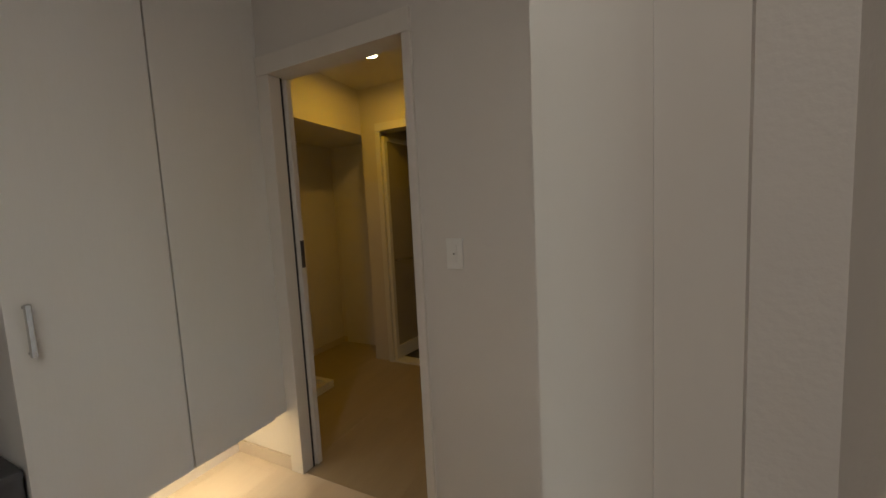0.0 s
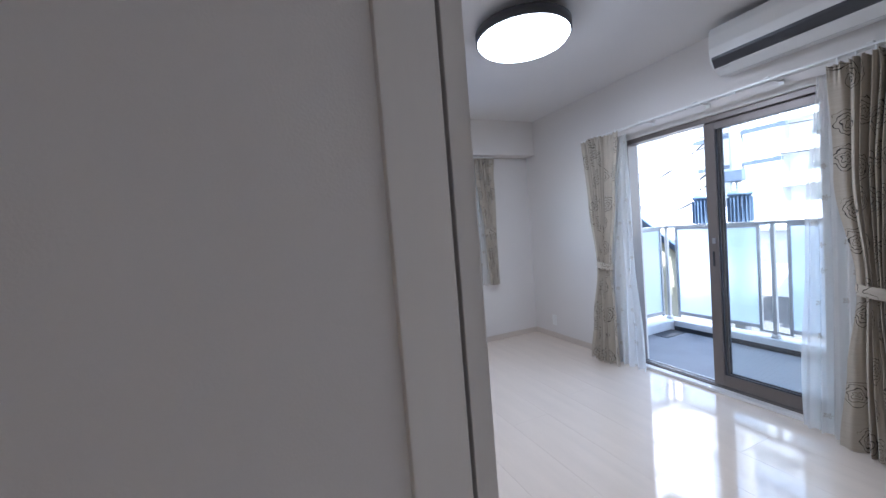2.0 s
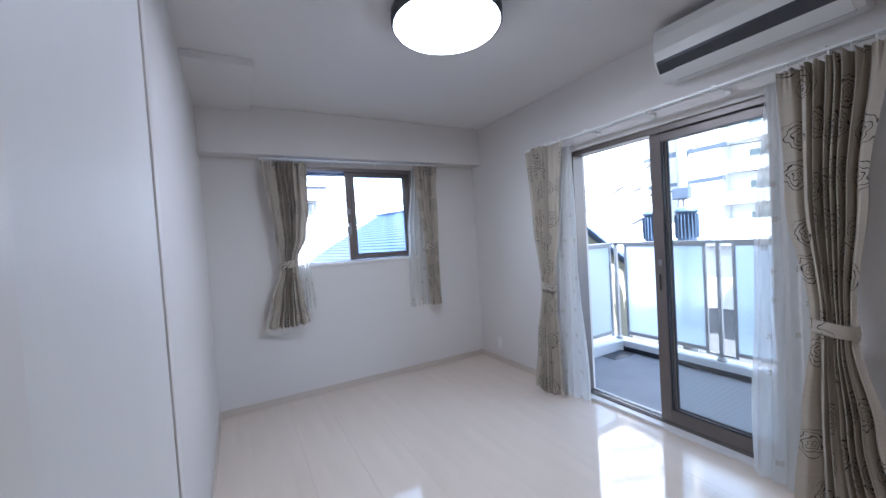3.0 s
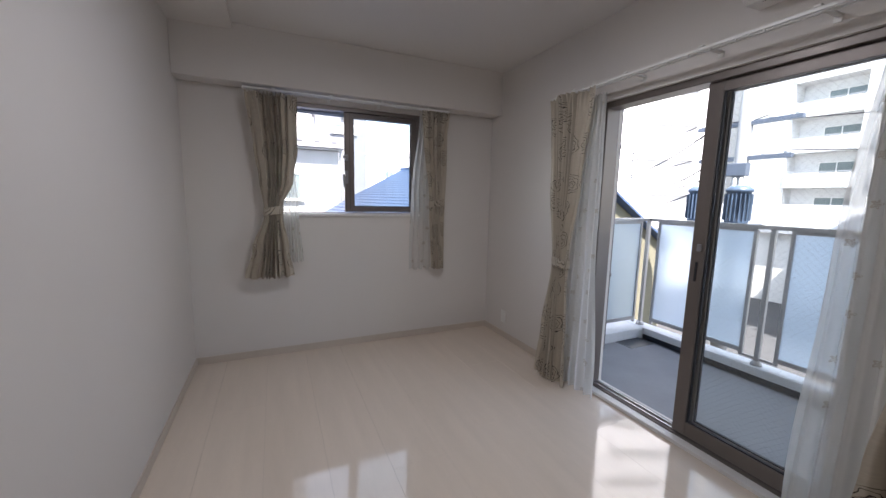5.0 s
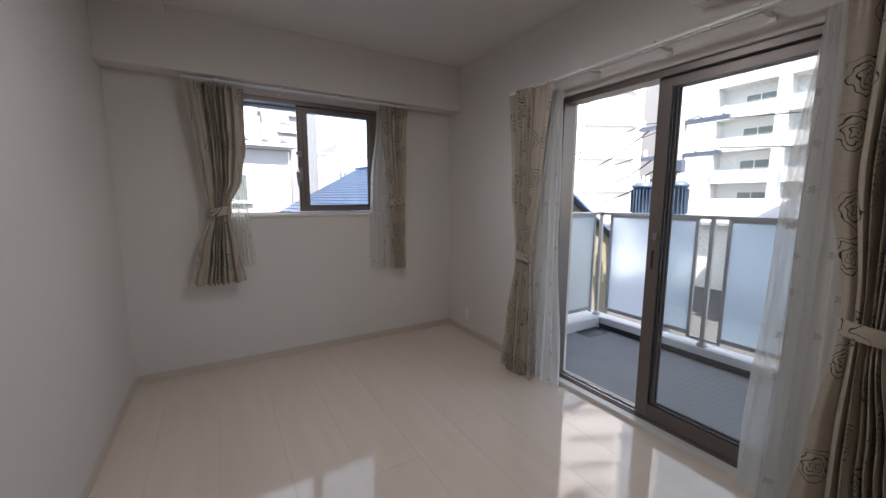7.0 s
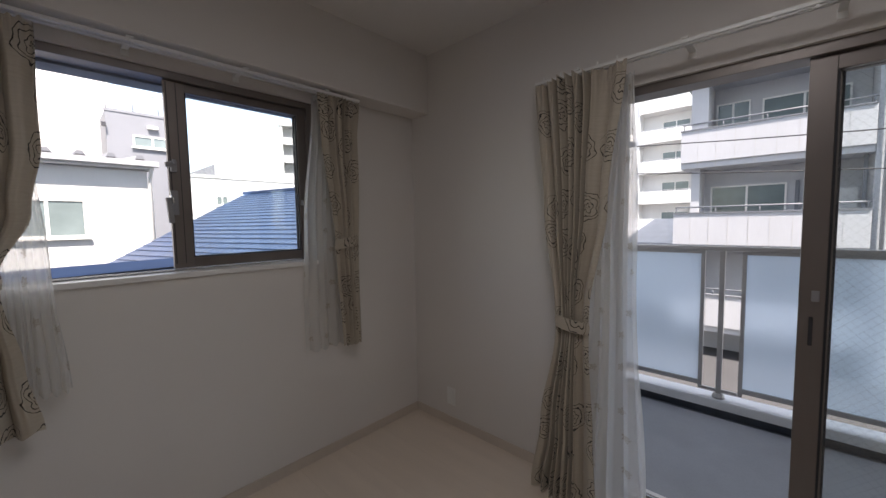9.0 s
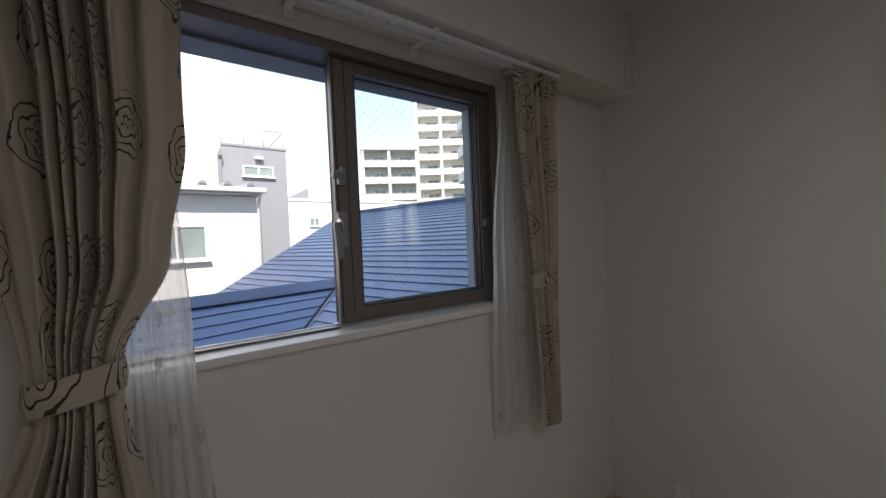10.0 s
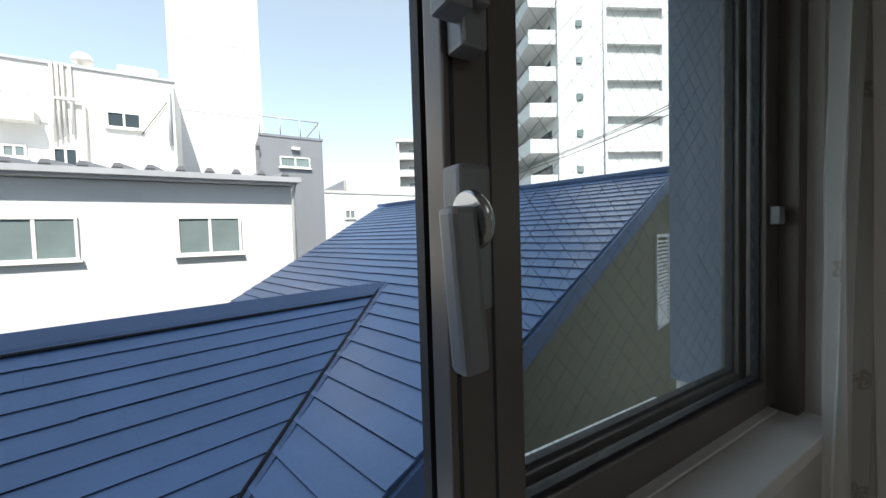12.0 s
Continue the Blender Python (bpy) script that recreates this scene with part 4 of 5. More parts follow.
for k in range(14):
    y0, y1 = AY - k * STEP, AY - (k + 1) * STEP
    e0, e1 = -3.3 + (y0 - AY) / 0.7256, -3.3 + (y1 - AY) / 0.7256
    x = -8.0
    first = True
    while x < min(e0, e1) - 0.02:
        w = (0.3 + 0.6 * rnd.random()) if first else 0.91
        first = False
        xb, xc = min(x + w, e0), min(x + w, e1)
        if min(e0, e1) - (x + w) < 0.25:
            xb, xc, w = e0, e1, 99
        j = rnd.uniform(0, 0.010)
        slate(roof, [(xb, y0, wing_z(y0)), (x + 0.0006, y0, wing_z(y0)), (x + 0.0006, y1 - j, wing_z(y1 - j)), (xc, y1 - j, wing_z(y1 - j))], 0.0125)
        x += w
dk = bmesh.new()
for rim in ([(0.0, -0.04), (0.0, 6.38), (-3.9, far_y(-3.9)), (-3.9, AY + 0.44), (-3.3, AY), (-5.9, valley_y(-5.9)), (-5.9, -0.04)],):
    lo = [dk.verts.new((x, y, main_z(x) - 0.03)) for x, y in rim]
    hi = [dk.verts.new((x, y, main_z(x) - 0.010)) for x, y in rim]
    dk.faces.new(hi)
    dk.faces.new(lo[::-1])
    for i in range(len(rim)):
        dk.faces.new((hi[i], lo[i], lo[(i + 1) % len(rim)], hi[(i + 1) % len(rim)]))
bmesh.ops.recalc_face_normals(dk, faces=dk.faces)
part("deck", dk, CAP, roof, "dark roof underlay", local=True)
wk = bmesh.new()
rim = [(-3.3, AY), (-8.0, AY), (-8.0, 0.09), (-3.3 + (0.09 - AY) / 0.7256, 0.09)]
lo = [wk.verts.new((x, y, wing_z(y) - 0.03)) for x, y in rim]
hi = [wk.verts.new((x, y, wing_z(y) - 0.010)) for x, y in rim]
wk.faces.new(hi)
wk.faces.new(lo[::-1])
for i in range(4):
    wk.faces.new((hi[i], lo[i], lo[(i + 1) % 4], hi[(i + 1) % 4]))
bmesh.ops.recalc_face_normals(wk, faces=wk.faces)
part("deck", wk, CAP, roof, "dark roof underlay", local=True)
bmv = bmesh.new()
for (xa, ya), (xb, yb) in (((-3.3, AY), (-5.9, valley_y(-5.9))),):
    vs = [bmv.verts.new((xa, ya, main_z(xa) + 0.010)), bmv.verts.new((xb, yb, main_z(xb) + 0.010)), bmv.verts.new((xb + 0.09, yb, main_z(xb + 0.09) + 0.012)), bmv.verts.new((xa + 0.07, ya - 0.02, main_z(xa + 0.07) + 0.012))]
    bmv.faces.new(vs)
ext = bmesh.ops.extrude_face_region(bmv, geom=list(bmv.faces))
bmesh.ops.translate(bmv, vec=(0, 0, -0.03), verts=[v for v in ext["geom"] if isinstance(v, bmesh.types.BMVert)])
bmesh.ops.recalc_face_normals(bmv, faces=bmv.faces)
part("valley_flashing", bmv, CAP, house, "blue metal valley strip", local=True)
# solid near-black bar drawn as the dark line of the valley joint
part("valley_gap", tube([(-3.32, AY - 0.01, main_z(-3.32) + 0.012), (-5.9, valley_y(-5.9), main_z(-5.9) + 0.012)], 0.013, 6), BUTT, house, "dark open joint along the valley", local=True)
part("ridge_cap", prism([(AY - 0.11, AZ + U - 0.045), (AY, AZ + U + 0.035), (AY + 0.11, AZ + U - 0.045), (AY, AZ + U - 0.02)], "x", -8.0, -3.25), CAP, roof, local=True)
part("ridge_fold", prism([(AY - 0.145, AZ + U - 0.078), (AY - 0.108, AZ + U - 0.04), (AY - 0.108, AZ + U - 0.07)], "x", -8.0, -3.45), CAP, roof, local=True)
# near-black bar painted as the shadow below the ridge cap
part("ridge_gap", tube([(-8.0, AY - 0.15, wing_z(AY - 0.15) + 0.017), (-3.5, AY - 0.15, wing_z(AY - 0.15) + 0.017)], 0.012, 6), BUTT, roof, "dark bar for the shade under the ridge cap", local=True)
part("back_slope", prism([(AY, AZ + U - 0.03), (AY + 3.0, AZ + U - 1.75), (AY + 3.0, AZ + U - 1.8), (AY, AZ + U - 0.09)], "x", -8.0, -3.3), CAP, roof, local=True)
part("east_slope", prism([(0.0, RZ + U), (5.5, RZ + U - 2.3), (5.5, RZ + U - 2.36), (0.0, RZ + U - 0.06)], "y", -0.08, 6.4), CAP, roof, local=True)
part("barge_board", prism([(0.05, RZ + U + 0.02), (-5.95, main_z(-6.0) - 0.01), (-5.95, main_z(-6.0) - 0.15), (0.05, RZ + U - 0.14)], "y", -0.075, -0.05), CAP, house, local=True)
part("wall", prism([(-5.6, 0.0), (5.2, 0.0), (5.2, RZ + U - 2.25), (0.0, RZ + U - 0.08), (-5.6, main_z(-5.6) - 0.08)], "y", 0.12, 0.3), GREENW, house, "olive rendered gable wall", local=True)
part("wall", boxes((-7.6, -5.5, 0.4, 4.4, 0.0, U - 0.25), (-5.5, 5.1, 0.31, 6.1, 0.0, U - 0.35)), GREENW, house, "olive rendered wall", local=True)
vent = part("louvre_window", boxes((-0.30, -0.26, 0.09, 0.13, U + 0.23, U + 1.47), (0.26, 0.30, 0.09, 0.13, U + 0.23, U + 1.47), (-0.26, 0.26, 0.09, 0.13, U + 1.43, U + 1.47), (-0.26, 0.26, 0.09, 0.13, U + 0.23, U + 0.27)), PLASTIC, house, "white louvred gable vent", local=True)
for i in range(22):
    b = bmesh.new()
    bx(b, -0.258, 0.258, -0.03, 0.03, -0.004, 0.004)
    b.transform(pose(0, 0.115, U + 0.30 + i * 0.0515, 35, 0, 0))
    part("slat", b, PLASTIC, vent, local=True)


# ---- outside: buildings beyond the window ----
def window_mesh(w, h, glass):
    """Frame and pane of a two-leaf sliding window, at its lower left corner, facing -y."""
    fr = to_mesh("window_frame", boxes((0, w, -0.05, 0.02, 0, 0.05), (0, w, -0.05, 0.02, h - 0.05, h), (0, 0.05, -0.05, 0.02, 0.05, h - 0.05), (w - 0.05, w, -0.05, 0.02, 0.05, h - 0.05), (w / 2 - 0.03, w / 2 + 0.03, -0.04, 0.02, 0.05, h - 0.05)), PLASTIC)
    si = to_mesh("sill", boxes((-0.06, w + 0.06, -0.10, 0.02, -0.05, -0.001)), PLASTIC)
    pa = to_mesh("pane", boxes((0.051, w / 2 - 0.031, -0.015, 0.01, 0.051, h - 0.051)), glass)
    pb = to_mesh("pane", boxes((w / 2 + 0.031, w - 0.051, -0.025, 0.0, 0.051, h - 0.051)), glass)
    return fr, si, pa, pb


def add_window(parent, meshes, at):
    f = again("window", meshes[0], parent, at)
    for name, m in zip(("sill", "pane", "pane"), meshes[1:]):
        p = new(name, m)
        p.parent = f
    return f


shed = thing("warehouse", (0.40, 17, GR - 0.32), "low white clad building with a corrugated roof edge", "building")
part("wall", boxes((-9, 3.22, -0.34, 6, 0, U + 3.28)), WHITEB, shed, local=True)
part("eave", boxes((-9.2, 3.36, -0.55, 0.1, U + 3.30, U + 3.36)), WHITEB, shed, "white eave board", local=True)
part("gutter", prism([(-0.56, U + 3.36), (-0.70, U + 3.37), (-0.70, U + 3.50), (-0.66, U + 3.50), (-0.64, U + 3.41), (-0.56, U + 3.41)], "x", -9.2, 3.44), TIN, shed, "grey metal gutter", local=True)
part("downpipe", tube([(3.30, -0.6, U + 3.36), (3.28, -0.5, U + 3.2), (3.27, -0.40, U + 3.05), (3.27, -0.40, 0.0)], 0.045, 8), WHITEB, shed, local=True)
part("roof_sheet", prism([(-0.6, U + 3.42), (6.2, U + 4.1), (6.2, U + 4.13), (-0.6, U + 3.45)], "x", -9.2, 3.40), TIN, shed, local=True)
rib = to_mesh("roof_rib", prism([(-0.15, 0.0), (-0.05, 0.17), (0.05, 0.17), (0.15, 0.0)], "y", -0.06, 2.6), GREYB)
# black plates on the solid ribs, painted shade of hollow corrugation ends
rib_hollow_shade = to_mesh("rib_hollow_shade", prism([(-0.115, 0.012), (-0.042, 0.135), (0.042, 0.135), (0.115, 0.012)], "y", -0.068, -0.061), BLACKP)
for i in range(21):
    r_ = again("roof_rib", rib, shed, (3.05 - i * 0.56, -0.62, U + 3.46))
    r_.rotation_euler = (radians(5.7), 0, 0)
    again("rib_hollow_shade", rib_hollow_shade, shed, (3.05 - i * 0.56, -0.62, U + 3.46))
wm = window_mesh(1.34, 0.92, SHADE)
for x in (0.64, -2.42, -5.5):
    add_window(shed, wm, (x, -0.35, U + 1.56))

grey = thing("grey_building", (3.56, 24, GR - 0.42), "narrow grey clad building with a roof terrace", "building")
part("wall", boxes((0, 2.72, 0, 6, 0, U + 6.55)), GREYB, grey, local=True)
part("parapet", boxes((-0.03, 2.75, -0.03, 0.12, U + 6.55, U + 6.66)), GREYB, grey, local=True)
add_window(grey, window_mesh(1.3, 0.48, SHADE), (0.82, -0.01, U + 5.22))
part("vent_hood", boxes((1.32, 1.68, -0.16, 0.0, U + 6.02, U + 6.14), bev=0.02), PLASTIC, grey, local=True)
part("floodlight", boxes((-0.14, 0.0, -0.2, 0.0, U + 5.9, U + 6.05)), BLACKP, grey, local=True)
for x in (0.05, 0.9, 1.75, 2.62):
    part("rail_post", tube([(x, 0.05, U + 6.66), (x, 0.05, U + 7.42)], 0.025, 6), TIN, grey, local=True)
part("top_rail", tube([(0.05, 0.05, U + 7.42), (2.62, 0.05, U + 7.42), (2.62, 4.0, U + 7.42)], 0.03, 6), TIN, grey, local=True)
part("glass_screen", boxes((0.9, 2.60, 0.045, 0.06, U + 6.72, U + 7.36)), GLASS, grey, local=True)

tower = thing("white_tower", (0.33, 26, GR - 0.4), "tall blank white clad stair tower", "building")
part("wall", boxes((0, 3.62, 0, 5, 0, U + 17)), WHITEB, tower, local=True)
for z in (4.6, 7.8, 11.0):
    part("joint", boxes((-0.01, 3.63, -0.012, 0, U + z, U + z + 0.04)), TIN, tower, local=True)

cream = thing("cream_building", (-15.03, 23, GR - 0.45), "cream clad building with pipes and rooftop units", "building")
part("wall", boxes((0, 15.7, 0, 8, 0, U + 7.95)), CREAMB, cream, local=True)
part("coping", boxes((-0.05, 15.75, -0.06, 0.2, U + 7.95, U + 8.05)), TIN, cream, local=True)
add_window(cream, window_mesh(0.95, 0.56, DARKW), (13.75, -0.01, U + 6.08))
add_window(cream, window_mesh(0.62, 0.75, DARKW), (12.35, -0.01, U + 4.5))
add_window(cream, window_mesh(0.55, 0.4, SHADE), (11.2, -0.01, U + 4.85))
for i, x in enumerate((12.45, 12.58, 12.71, 12.90)):
    part("pipe", tube([(x, -0.08, U + 5.4 + 0.1 * i), (x, -0.08, U + 8.0), (x, 0.5, U + 8.12)], 0.045, 8), CREAMB, cream, local=True)
part("pipe", tube([(12.5, -0.12, U + 6.85), (13.1, -0.12, U + 6.85), (13.2, -0.1, U + 6.75), (13.2, -0.1, 0.2)], 0.05, 8), CREAMB, cream, local=True)
part("pipe", tube([(15.55, -0.08, U + 5.6), (15.55, -0.08, U + 7.6)], 0.06, 8), TIN, cream, local=True)
part("cable", tube([(15.5, -0.05, U + 7.2), (15.0, -0.05, U + 6.4), (14.7, -0.05, U + 5.9)], 0.015, 6), CABLE, cream, local=True)
part("rooftop_unit", boxes((14.0, 15.2, 0.6, 1.4, U + 8.05, U + 8.55), bev=0.08), CREAMB, cream, local=True)
part("roof_vent", lathe((13.05, 0.8, U + 8.05), [(0.16, 0), (0.16, 0.35), (0.3, 0.4), (0.3, 0.55), (0.2, 0.7)], 18), CREAMB, cream, local=True)
part("balcony", boxes((8.0, 12.1, -0.5, 0, U + 5.95, U + 6.25)), CREAMB, cream, local=True)
part("balcony_rail", boxes((8.0, 12.1, -0.5, -0.46, U + 6.72, U + 6.78), *[(8.0 + 0.2 * i, 8.03 + 0.2 * i, -0.49, -0.47, U + 6.25, U + 6.72) for i in range(21)]), TIN, cream, local=True)
add_window(cream, window_mesh(0.3, 0.35, DARKW), (10.9, -0.01, U + 7.1))

low = thing("low_white_building", (7.89, 31, GR - 0.38), "low white flat-roofed building behind the blue roof", "building")
part("wall", boxes((0, 14, 0, 8, 0, U + 4.9)), WHITEB, low, local=True)
part("parapet", boxes((-0.05, 14, -0.05, 0.15, U + 4.9, U + 5.1)), CONC, low, local=True)
unit = part("roof_unit", boxes((1.9, 3.9, 1.0, 2.0, U + 5.1, U + 6.1), bev=0.03), CREAMB, low, local=True)
slat_mesh = to_mesh("slat", boxes((0, 0.1, -0.04, -0.002, U + 5.2, U + 6.0)), CREAMB)
for i in range(9):
    again("slat", slat_mesh, unit, (1.98 + 0.2 * i, 1.0, 0))
part("stair_cover", prism([(0.3, U + 5.0), (1.5, U + 5.0), (1.5, U + 5.85), (0.3, U + 5.25)], "y", 0.3, 1.5), GREYB, low, local=True)
add_window(low, window_mesh(0.7, 0.6, SHADE), (1.4, -0.01, U + 3.2))


# ---- outside: blocks of flats ----
def flats(name, label, at, turn, bays, floors, z0, storey, width, depth, wall, pane, recess=1.3, parapet=1.05, part_wide=0.52, tall=1.75, group="blocks of flats"):
    """A block with recessed balconies along its front (local -y): bays of (x0, x1), floors upward from z0."""
    b = thing(name, at, label, "apartment building", group, turn)
    top = z0 + floors * storey
    edges = [0] + [e for p in bays for e in p] + [width]
    solid = [(edges[i], edges[i + 1], 0, recess, 0, top) for i in range(0, len(edges), 2) if edges[i + 1] - edges[i] > 0.02]
    slabs = [(x0, x1, 0.02, recess, z0 + k * storey - 0.12, z0 + k * storey + 0.06) for x0, x1 in bays for k in range(floors + 1)]
    part("wall", boxes((0, width, recess, depth, 0, top), *solid, *slabs), wall, b, local=True)
    part("roof", boxes((-0.15, width + 0.15, -0.15, depth + 0.15, top, top + 0.5)), wall, b, local=True)
    for x0, x1 in bays:
        w = x1 - x0
        pm = to_mesh("balcony", boxes((0.01, w - 0.01, -0.10, 0.04, 0.0, parapet), bev=0.01), wall)
        hand = to_mesh("handrail", boxes((0.0, w, -0.05, 0.0, parapet + 0.08, parapet + 0.13)), TIN)
        wmesh = window_mesh(w * part_wide, tall, pane)
        for k in range(floors):
            p = again("balcony", pm, b, (x0, 0, z0 + k * storey - 0.1))
            h_ = new("handrail", hand)
            h_.parent = p
            add_window(b, wmesh, (x0 + w * (0.9 - part_wide), recess - 0.03, z0 + k * storey + 0.07))
    return b


flats("flats", "large white block of flats with recessed balconies", (38, 21.3, GR), -90, ((2.6, 6.5), (7.3, 11.3), (12.0, 16.0)), 9, U - 2.35, 2.6, 16.6, 12, WHITEB, SHADE)
flats("flats", "white block of flats with long balcony slots", (41, 36.4, GR), -90, ((2.3, 9.4),), 8, U - 1.0, 3.1, 12.5, 10, WHITEB, CREAMB, parapet=2.1)
flats("flats", "pale beige block of flats far off", (39.6, 64.6, GR - 1.0), -33.5, ((0.5, 4.5), (5.0, 9.4)), 11, U - 1.5, 2.75, 10, 12, CREAMB, SHADE)
flats("flats", "grey-white stepped block of flats far off", (27.2, 61.8, GR - 1.0), -25.5, ((0.4, 4.2), (4.7, 8.8)), 7, U - 1.5, 2.75, 9.2, 10, CONC, SHADE)


def street_flats():
    """The block over the street: deep balconies on two floors, a pier, and a plain wing beside it."""
    b = thing("balcony_flats", (17.15, 6.9, GR), "flats with deep balconies across the street, shade put into their grey", "apartment building", "blocks of flats", turn=-90)
    f1, f2, top = U + 0.52, U + 3.36, U + 6.45
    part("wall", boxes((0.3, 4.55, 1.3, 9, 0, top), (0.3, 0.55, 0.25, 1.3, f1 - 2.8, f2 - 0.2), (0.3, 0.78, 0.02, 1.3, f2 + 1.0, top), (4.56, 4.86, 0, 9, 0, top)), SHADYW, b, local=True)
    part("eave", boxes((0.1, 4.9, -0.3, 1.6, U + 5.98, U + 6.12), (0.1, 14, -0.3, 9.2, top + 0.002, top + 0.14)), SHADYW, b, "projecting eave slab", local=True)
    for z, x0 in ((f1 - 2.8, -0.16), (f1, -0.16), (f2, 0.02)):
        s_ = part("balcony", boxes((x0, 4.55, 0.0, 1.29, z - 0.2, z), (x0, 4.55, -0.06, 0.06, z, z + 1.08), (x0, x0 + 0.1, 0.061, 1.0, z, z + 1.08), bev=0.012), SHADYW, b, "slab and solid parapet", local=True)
        part("coping", boxes((x0 - 0.02, 4.55, -0.09, 0.09, z + 1.081, z + 1.12)), GREYB, s_, local=True)
        part("handrail", tube([(x0 + 0.05, 0.0, z + 1.3), (4.55, 0.0, z + 1.3)], 0.024, 8), GREYB, s_, local=True)
        for i in range(5):
            x = x0 + 0.08 + (4.4 - x0) * i / 4
            part("rail_post", tube([(x, 0.0, z + 1.11), (x, 0.0, z + 1.3)], 0.018, 6), GREYB, s_, local=True)
        for i in range(1, 9):
            x = x0 + (4.55 - x0) * i / 9
            part("joint", boxes((x - 0.006, x + 0.006, -0.064, -0.061, z - 0.18, z + 1.06)), CONC, s_, local=True)
    tall = window_mesh(2.05, 2.0, SHADE)
    add_window(b, tall, (2.1, 1.27, f2 + 0.05))
    add_window(b, window_mesh(0.95, 1.25, SHADE), (0.85, 1.27, f2 + 0.85))
    add_window(b, tall, (0.75, 1.27, f1 + 0.05))
    add_window(b, tall, (2.1, 1.27, f1 - 2.75))
    part("door", boxes((3.0, 3.1, 1.2, 1.29, f1, f1 + 2.1), bev=0.01), GREYB, b, local=True)
    part("screen", boxes((3.65, 4.35, 0.9, 0.94, f1 + 0.05, f1 + 1.75), bev=0.01), WHITEB, b, "white balcony screen", local=True)
    part("post", boxes((4.38, 4.46, 0.3, 0.4, f1, f2 - 0.21)), GREYB, b, local=True)
    part("downpipe", tube([(4.75, -0.3, top - 0.25), (4.75, -0.08, top - 0.6), (4.75, -0.08, 0)], 0.05, 8), TIN, b, local=True)
    part("gutter", boxes((4.4, 14, -0.42, -0.301, top - 0.2, top - 0.08), bev=0.02), TIN, b, local=True)
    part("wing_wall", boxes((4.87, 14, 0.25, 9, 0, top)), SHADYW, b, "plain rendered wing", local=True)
    for i in range(4):
        part("wing_joint", boxes((4.88, 14, 0.243, 0.249, U - 1.4 + 2.0 * i, U - 1.37 + 2.0 * i)), CONC, b, local=True)


street_flats()

tw = thing("corner_flats", (24.95, 26.2, GR - 0.5), "white block of flats with side balconies and slotted stair landing", "apartment building", "blocks of flats", turn=-25.6)
part("wall", boxes((0, 9.2, 0.4, 14, 0, U + 32), (0, 4.0, 0, 0.4, 0, U + 32), (8.6, 9.2, 0, 0.4, 0, U + 32), *[(4.0, 8.6, 0, 0.4, U - 3 + 2.8 * k, U - 3 + 2.8 * k + 1.95) for k in range(12)]), WHITEB, tw, local=True)
# darker sheet behind the slots, shade of the landings put into its colour
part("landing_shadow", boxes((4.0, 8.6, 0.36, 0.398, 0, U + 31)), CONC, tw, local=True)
part("downpipe", tube([(3.7, -0.06, 0), (3.7, -0.06, U + 32)], 0.06, 8), TIN, tw, local=True)
bal = to_mesh("balcony", boxes((-2.2, -0.01, 0.3, 12.0, 0.0, 0.16), (-2.2, -2.1, 0.3, 12.0, 0.16, 1.1), (-2.1, -0.01, 0.3, 0.42, 0.16, 1.1), bev=0.02), WHITEB)
vw = to_mesh("vent_window", boxes((-0.25, 0.25, -0.12, 0.0, 0, 0.5), bev=0.02), SHADE)
gl = to_mesh("balcony_window", boxes((-0.02, 0.0, 1.4, 7.5, 0.2, 2.1)), DARKW)
for k in range(12):
    z = U - 3 + 2.8 * k
    again("balcony", bal, tw, (0, 0, z))
    again("vent_window", vw, tw, (1.7, 0, z + 1.2))
    again("balcony_window", gl, tw, (0, 0, z))

# low roofs across the street, pole and wires
for x, y, w, d, z in ((24, 12.5, 9, 6, 1.0), (22, 20.5, 8, 6, 0.75), (25, 4.5, 7, 5, 1.2)):
    hs = thing("low_house", (x, y, GR), "low house with a grey metal roof", "house", "low houses")
    part("wall", boxes((0, d, -w / 2, w / 2, 0, U + z - 0.9)), CREAMB, hs, local=True)
    part("roof", prism([(-0.4, U + z - 0.95), (d / 2, U + z + 0.3), (d + 0.4, U + z - 0.95), (d + 0.4, U + z - 0.8), (d / 2, U + z + 0.45), (-0.4, U + z - 0.8)], "y", -w / 2 - 0.3, w / 2 + 0.3), TIN, hs, local=True)
PX, PY = 11.0, 7.62
pole = thing("utility_pole", (PX, PY, GR), "concrete utility pole with a transformer and crossarms", "utility pole")
part("pole", tube([(PX, PY, GR), (PX, PY, 7.5)], [0.17, 0.11], 14), POLE, pole)
for dy in (-0.26, 0.56):
    base = Vector((PX - 0.42, PY + dy, 0.98))
    tr = part("transformer", lathe(tuple(base), [(0.195, 0), (0.21, 0.03), (0.21, 0.66), (0.245, 0.67), (0.245, 0.73), (0.15, 0.80)], 28), TANK, pole, "dark blue ribbed transformer tank")
    for i in range(20):
        b = boxes((0.208, 0.252, -0.006, 0.006, 0.06, 0.63))
        b.transform(Matrix.Translation(base) @ pose(0, 0, 0, 0, 0, 18 * i))
        part("fin", b, TANK, tr)
    for i in (-0.12, 0.0, 0.12):
        part("bushing", lathe((base.x, base.y + i, base.z + 0.77), [(0.03, 0), (0.045, 0.04), (0.025, 0.08), (0.04, 0.12), (0.015, 0.2)], 10), PLASTIC, tr)
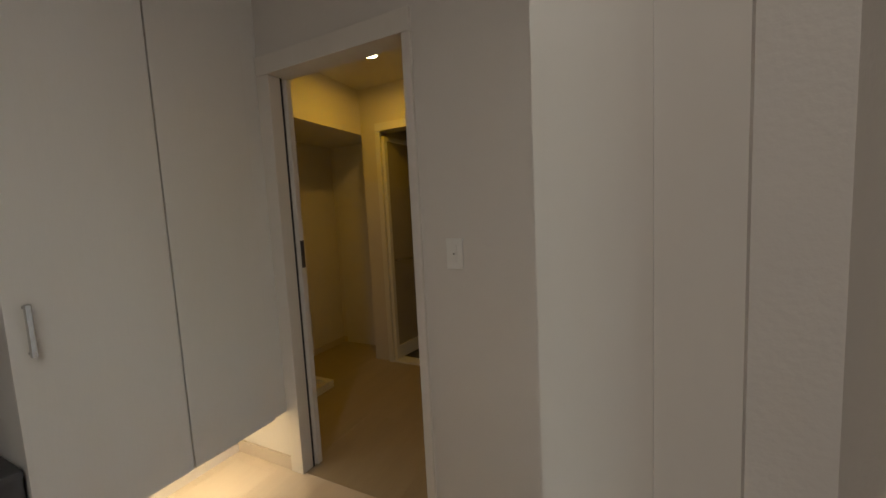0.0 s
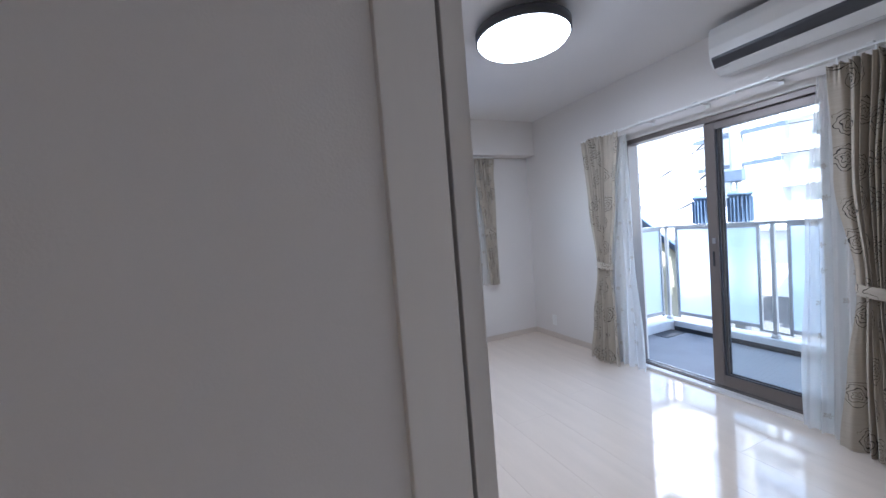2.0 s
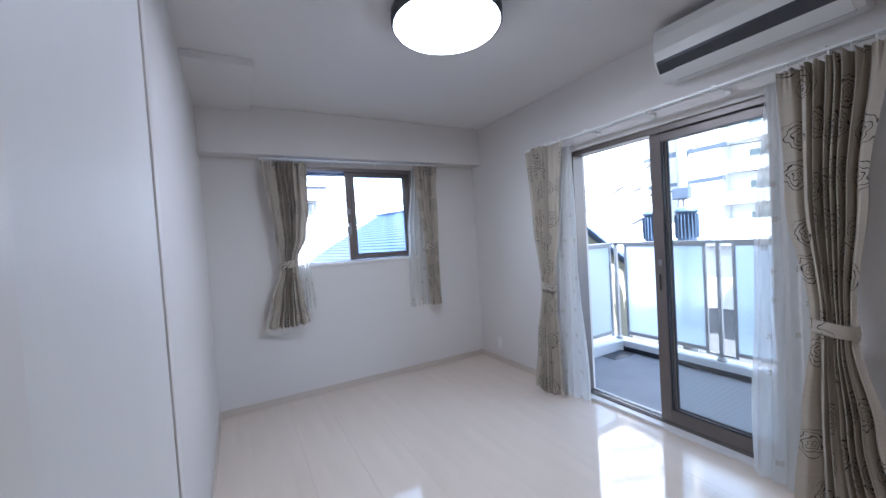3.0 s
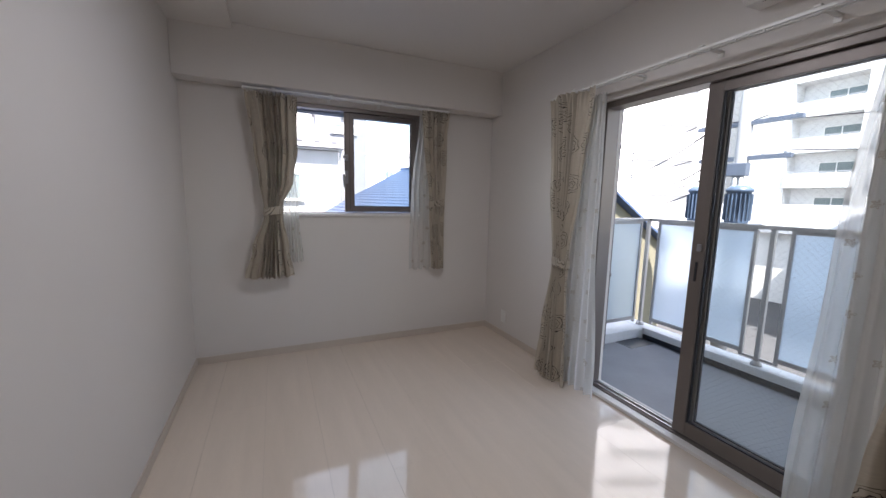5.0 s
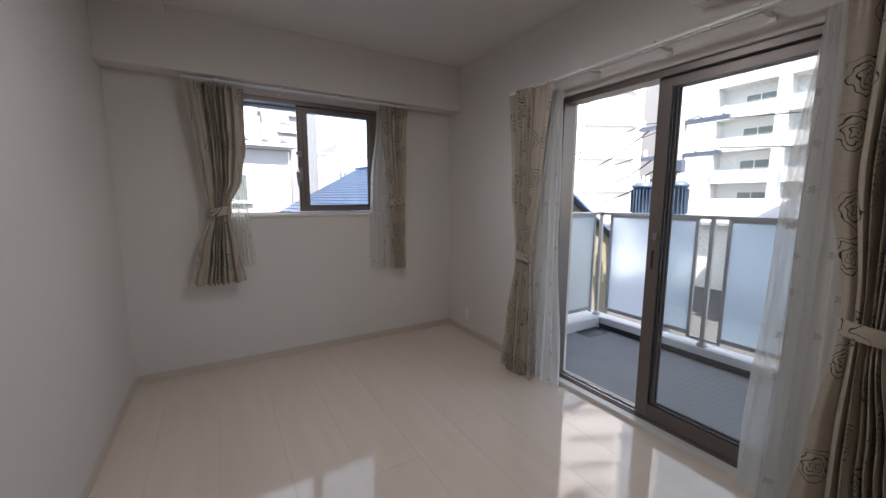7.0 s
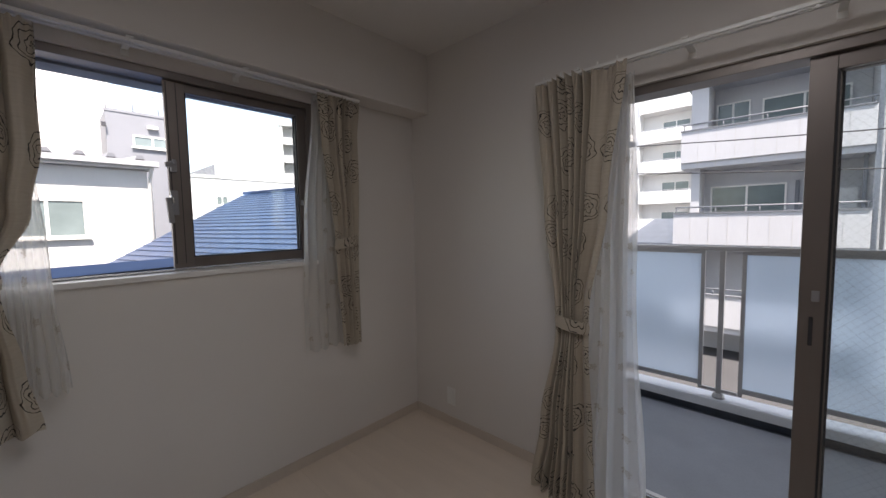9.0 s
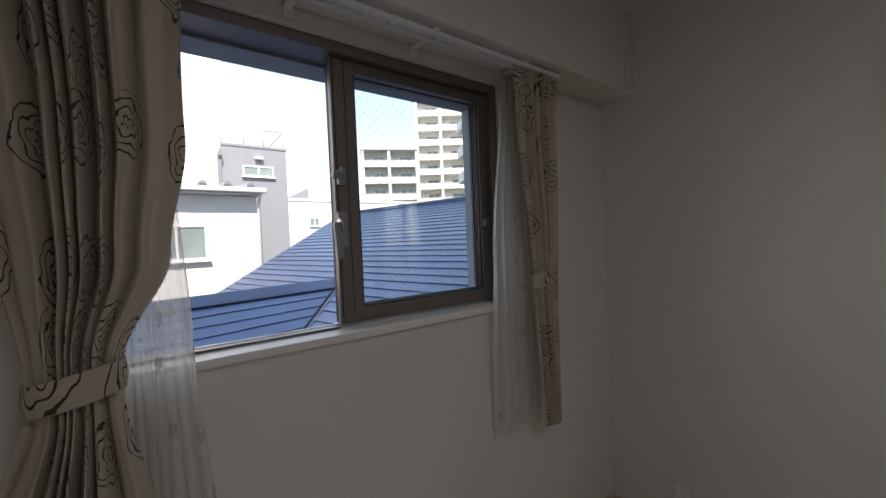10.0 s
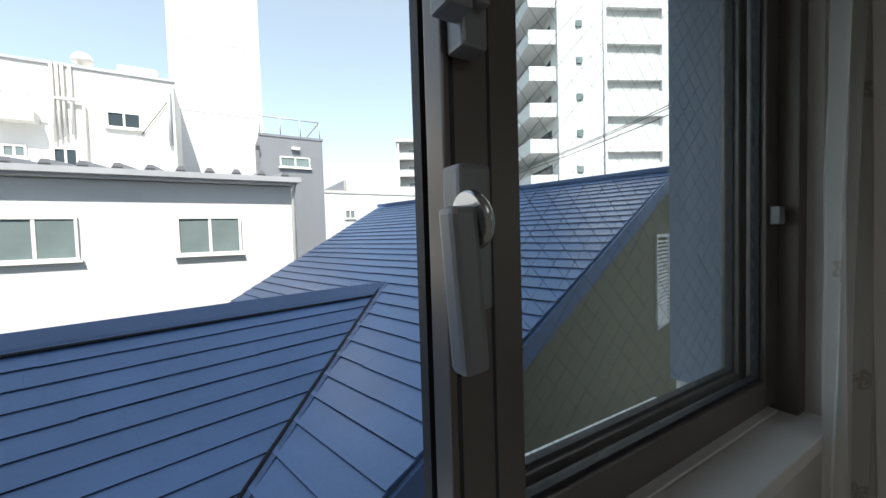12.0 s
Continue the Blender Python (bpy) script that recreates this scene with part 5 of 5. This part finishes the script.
for z, w in ((2.35, 0.9), (3.1, 1.0), (4.6, 1.1), (5.4, 1.0)):
    arm = part("crossarm", boxes((PX - 0.05, PX + 0.05, PY - w, PY + w, z, z + 0.09)), STEELD, pole)
    for s in (-0.9, -0.45, 0.45, 0.9):
        part("insulator", lathe((PX, PY + s * w, z + 0.09), [(0.04, 0), (0.055, 0.05), (0.03, 0.09), (0.05, 0.13), (0.02, 0.18)], 10), PLASTIC, arm)
part("bracket", boxes((PX - 0.2, PX + 0.14, PY - 0.5, PY + 0.78, 0.90, 0.979), (PX - 0.7, PX - 0.2, PY - 0.5, PY + 0.78, 0.90, 0.979)), STEELD, pole)
part("junction_box", boxes((PX - 0.26, PX - 0.1, PY - 0.25, PY + 0.15, 2.0, 2.28), bev=0.02), STEELD, pole)


def wire(a, b, sag, r=0.012):
    pts = [Vector(a).lerp(Vector(b), i / 14) - Vector((0, 0, sag * 4 * (i / 14) * (1 - i / 14))) for i in range(15)]
    w = thing("power_line", a, "black overhead cable hung from the utility pole", "cable", "overhead cables")
    part("cable", tube(pts, r, 6), CABLE, w)


for i, (z, s) in enumerate(((4.78, -0.9), (4.78, 0.5), (4.78, 0.99), (3.28, 0.9), (3.28, -0.5), (2.5, 0.8))):
    wire((PX, PY + s, z), (PX + 6 + i, PY + 24, z + 0.7 * (i % 3)), 0.5 + 0.1 * i)
for i, (z, s) in enumerate(((4.78, -0.9), (4.78, 0.5), (3.28, 0.9), (2.5, -0.8))):
    wire((PX, PY + s, z), (PX + 0.5 * i, PY - 24, z + 0.3 * (i % 2)), 0.6)
for i, (z, s) in enumerate(((2.3, 0.2), (2.45, 0.5), (2.0, 0.35), (3.2, 0.6))):
    wire((PX, PY + s, z), (PX + 1.2, PY + 2.6 + 0.4 * i, z - 0.5 - 0.15 * i), 0.15, 0.018)


# ---- floor boards, laid last ----
def boards(x0, x1, y0, y1, w, length, material, seed):
    r = random.Random(seed)
    made = {}
    x, col = x0, 0
    while x < x1 - 0.005:
        ww = min(w, x1 - x)
        y = y0 - (length * (0.0 if col % 2 else 0.5)) - 0.15 * (col % 3)
        while y < y1:
            a, b = max(y, y0), min(y + length, y1)
            if b - a > 0.01:
                key = (round(ww, 3), round(b - a, 3))
                if key not in made:
                    made[key] = to_mesh("board", bx(bmesh.new(), 0.0003, ww - 0.0003, 0.0003, b - a - 0.0003, -0.012, 0.0, 0.0004), material)
                again("board", made[key], floor, (x, a, 0))
            y += length
        x += w
        col += 1


boards(0.775, XR, 1.71, YF, 0.303, 1.818, PLANK, 1)
boards(-1.75, 0.775, 0.2, 2.69, 0.303, 1.818, PLANK, 2)
boards(-1.92, 0.70, 2.69, 4.13, 0.6, 1.818, HALLF, 3)
boards(-1.92, -1.28, 4.13, 4.43, 0.6, 1.818, HALLF, 4)
boards(0.775, 2.1, -1.2, 1.71, 0.303, 1.818, PLANK, 5)
boards(-1.75, 0.775, -1.2, 0.2, 0.303, 1.818, PLANK, 6)
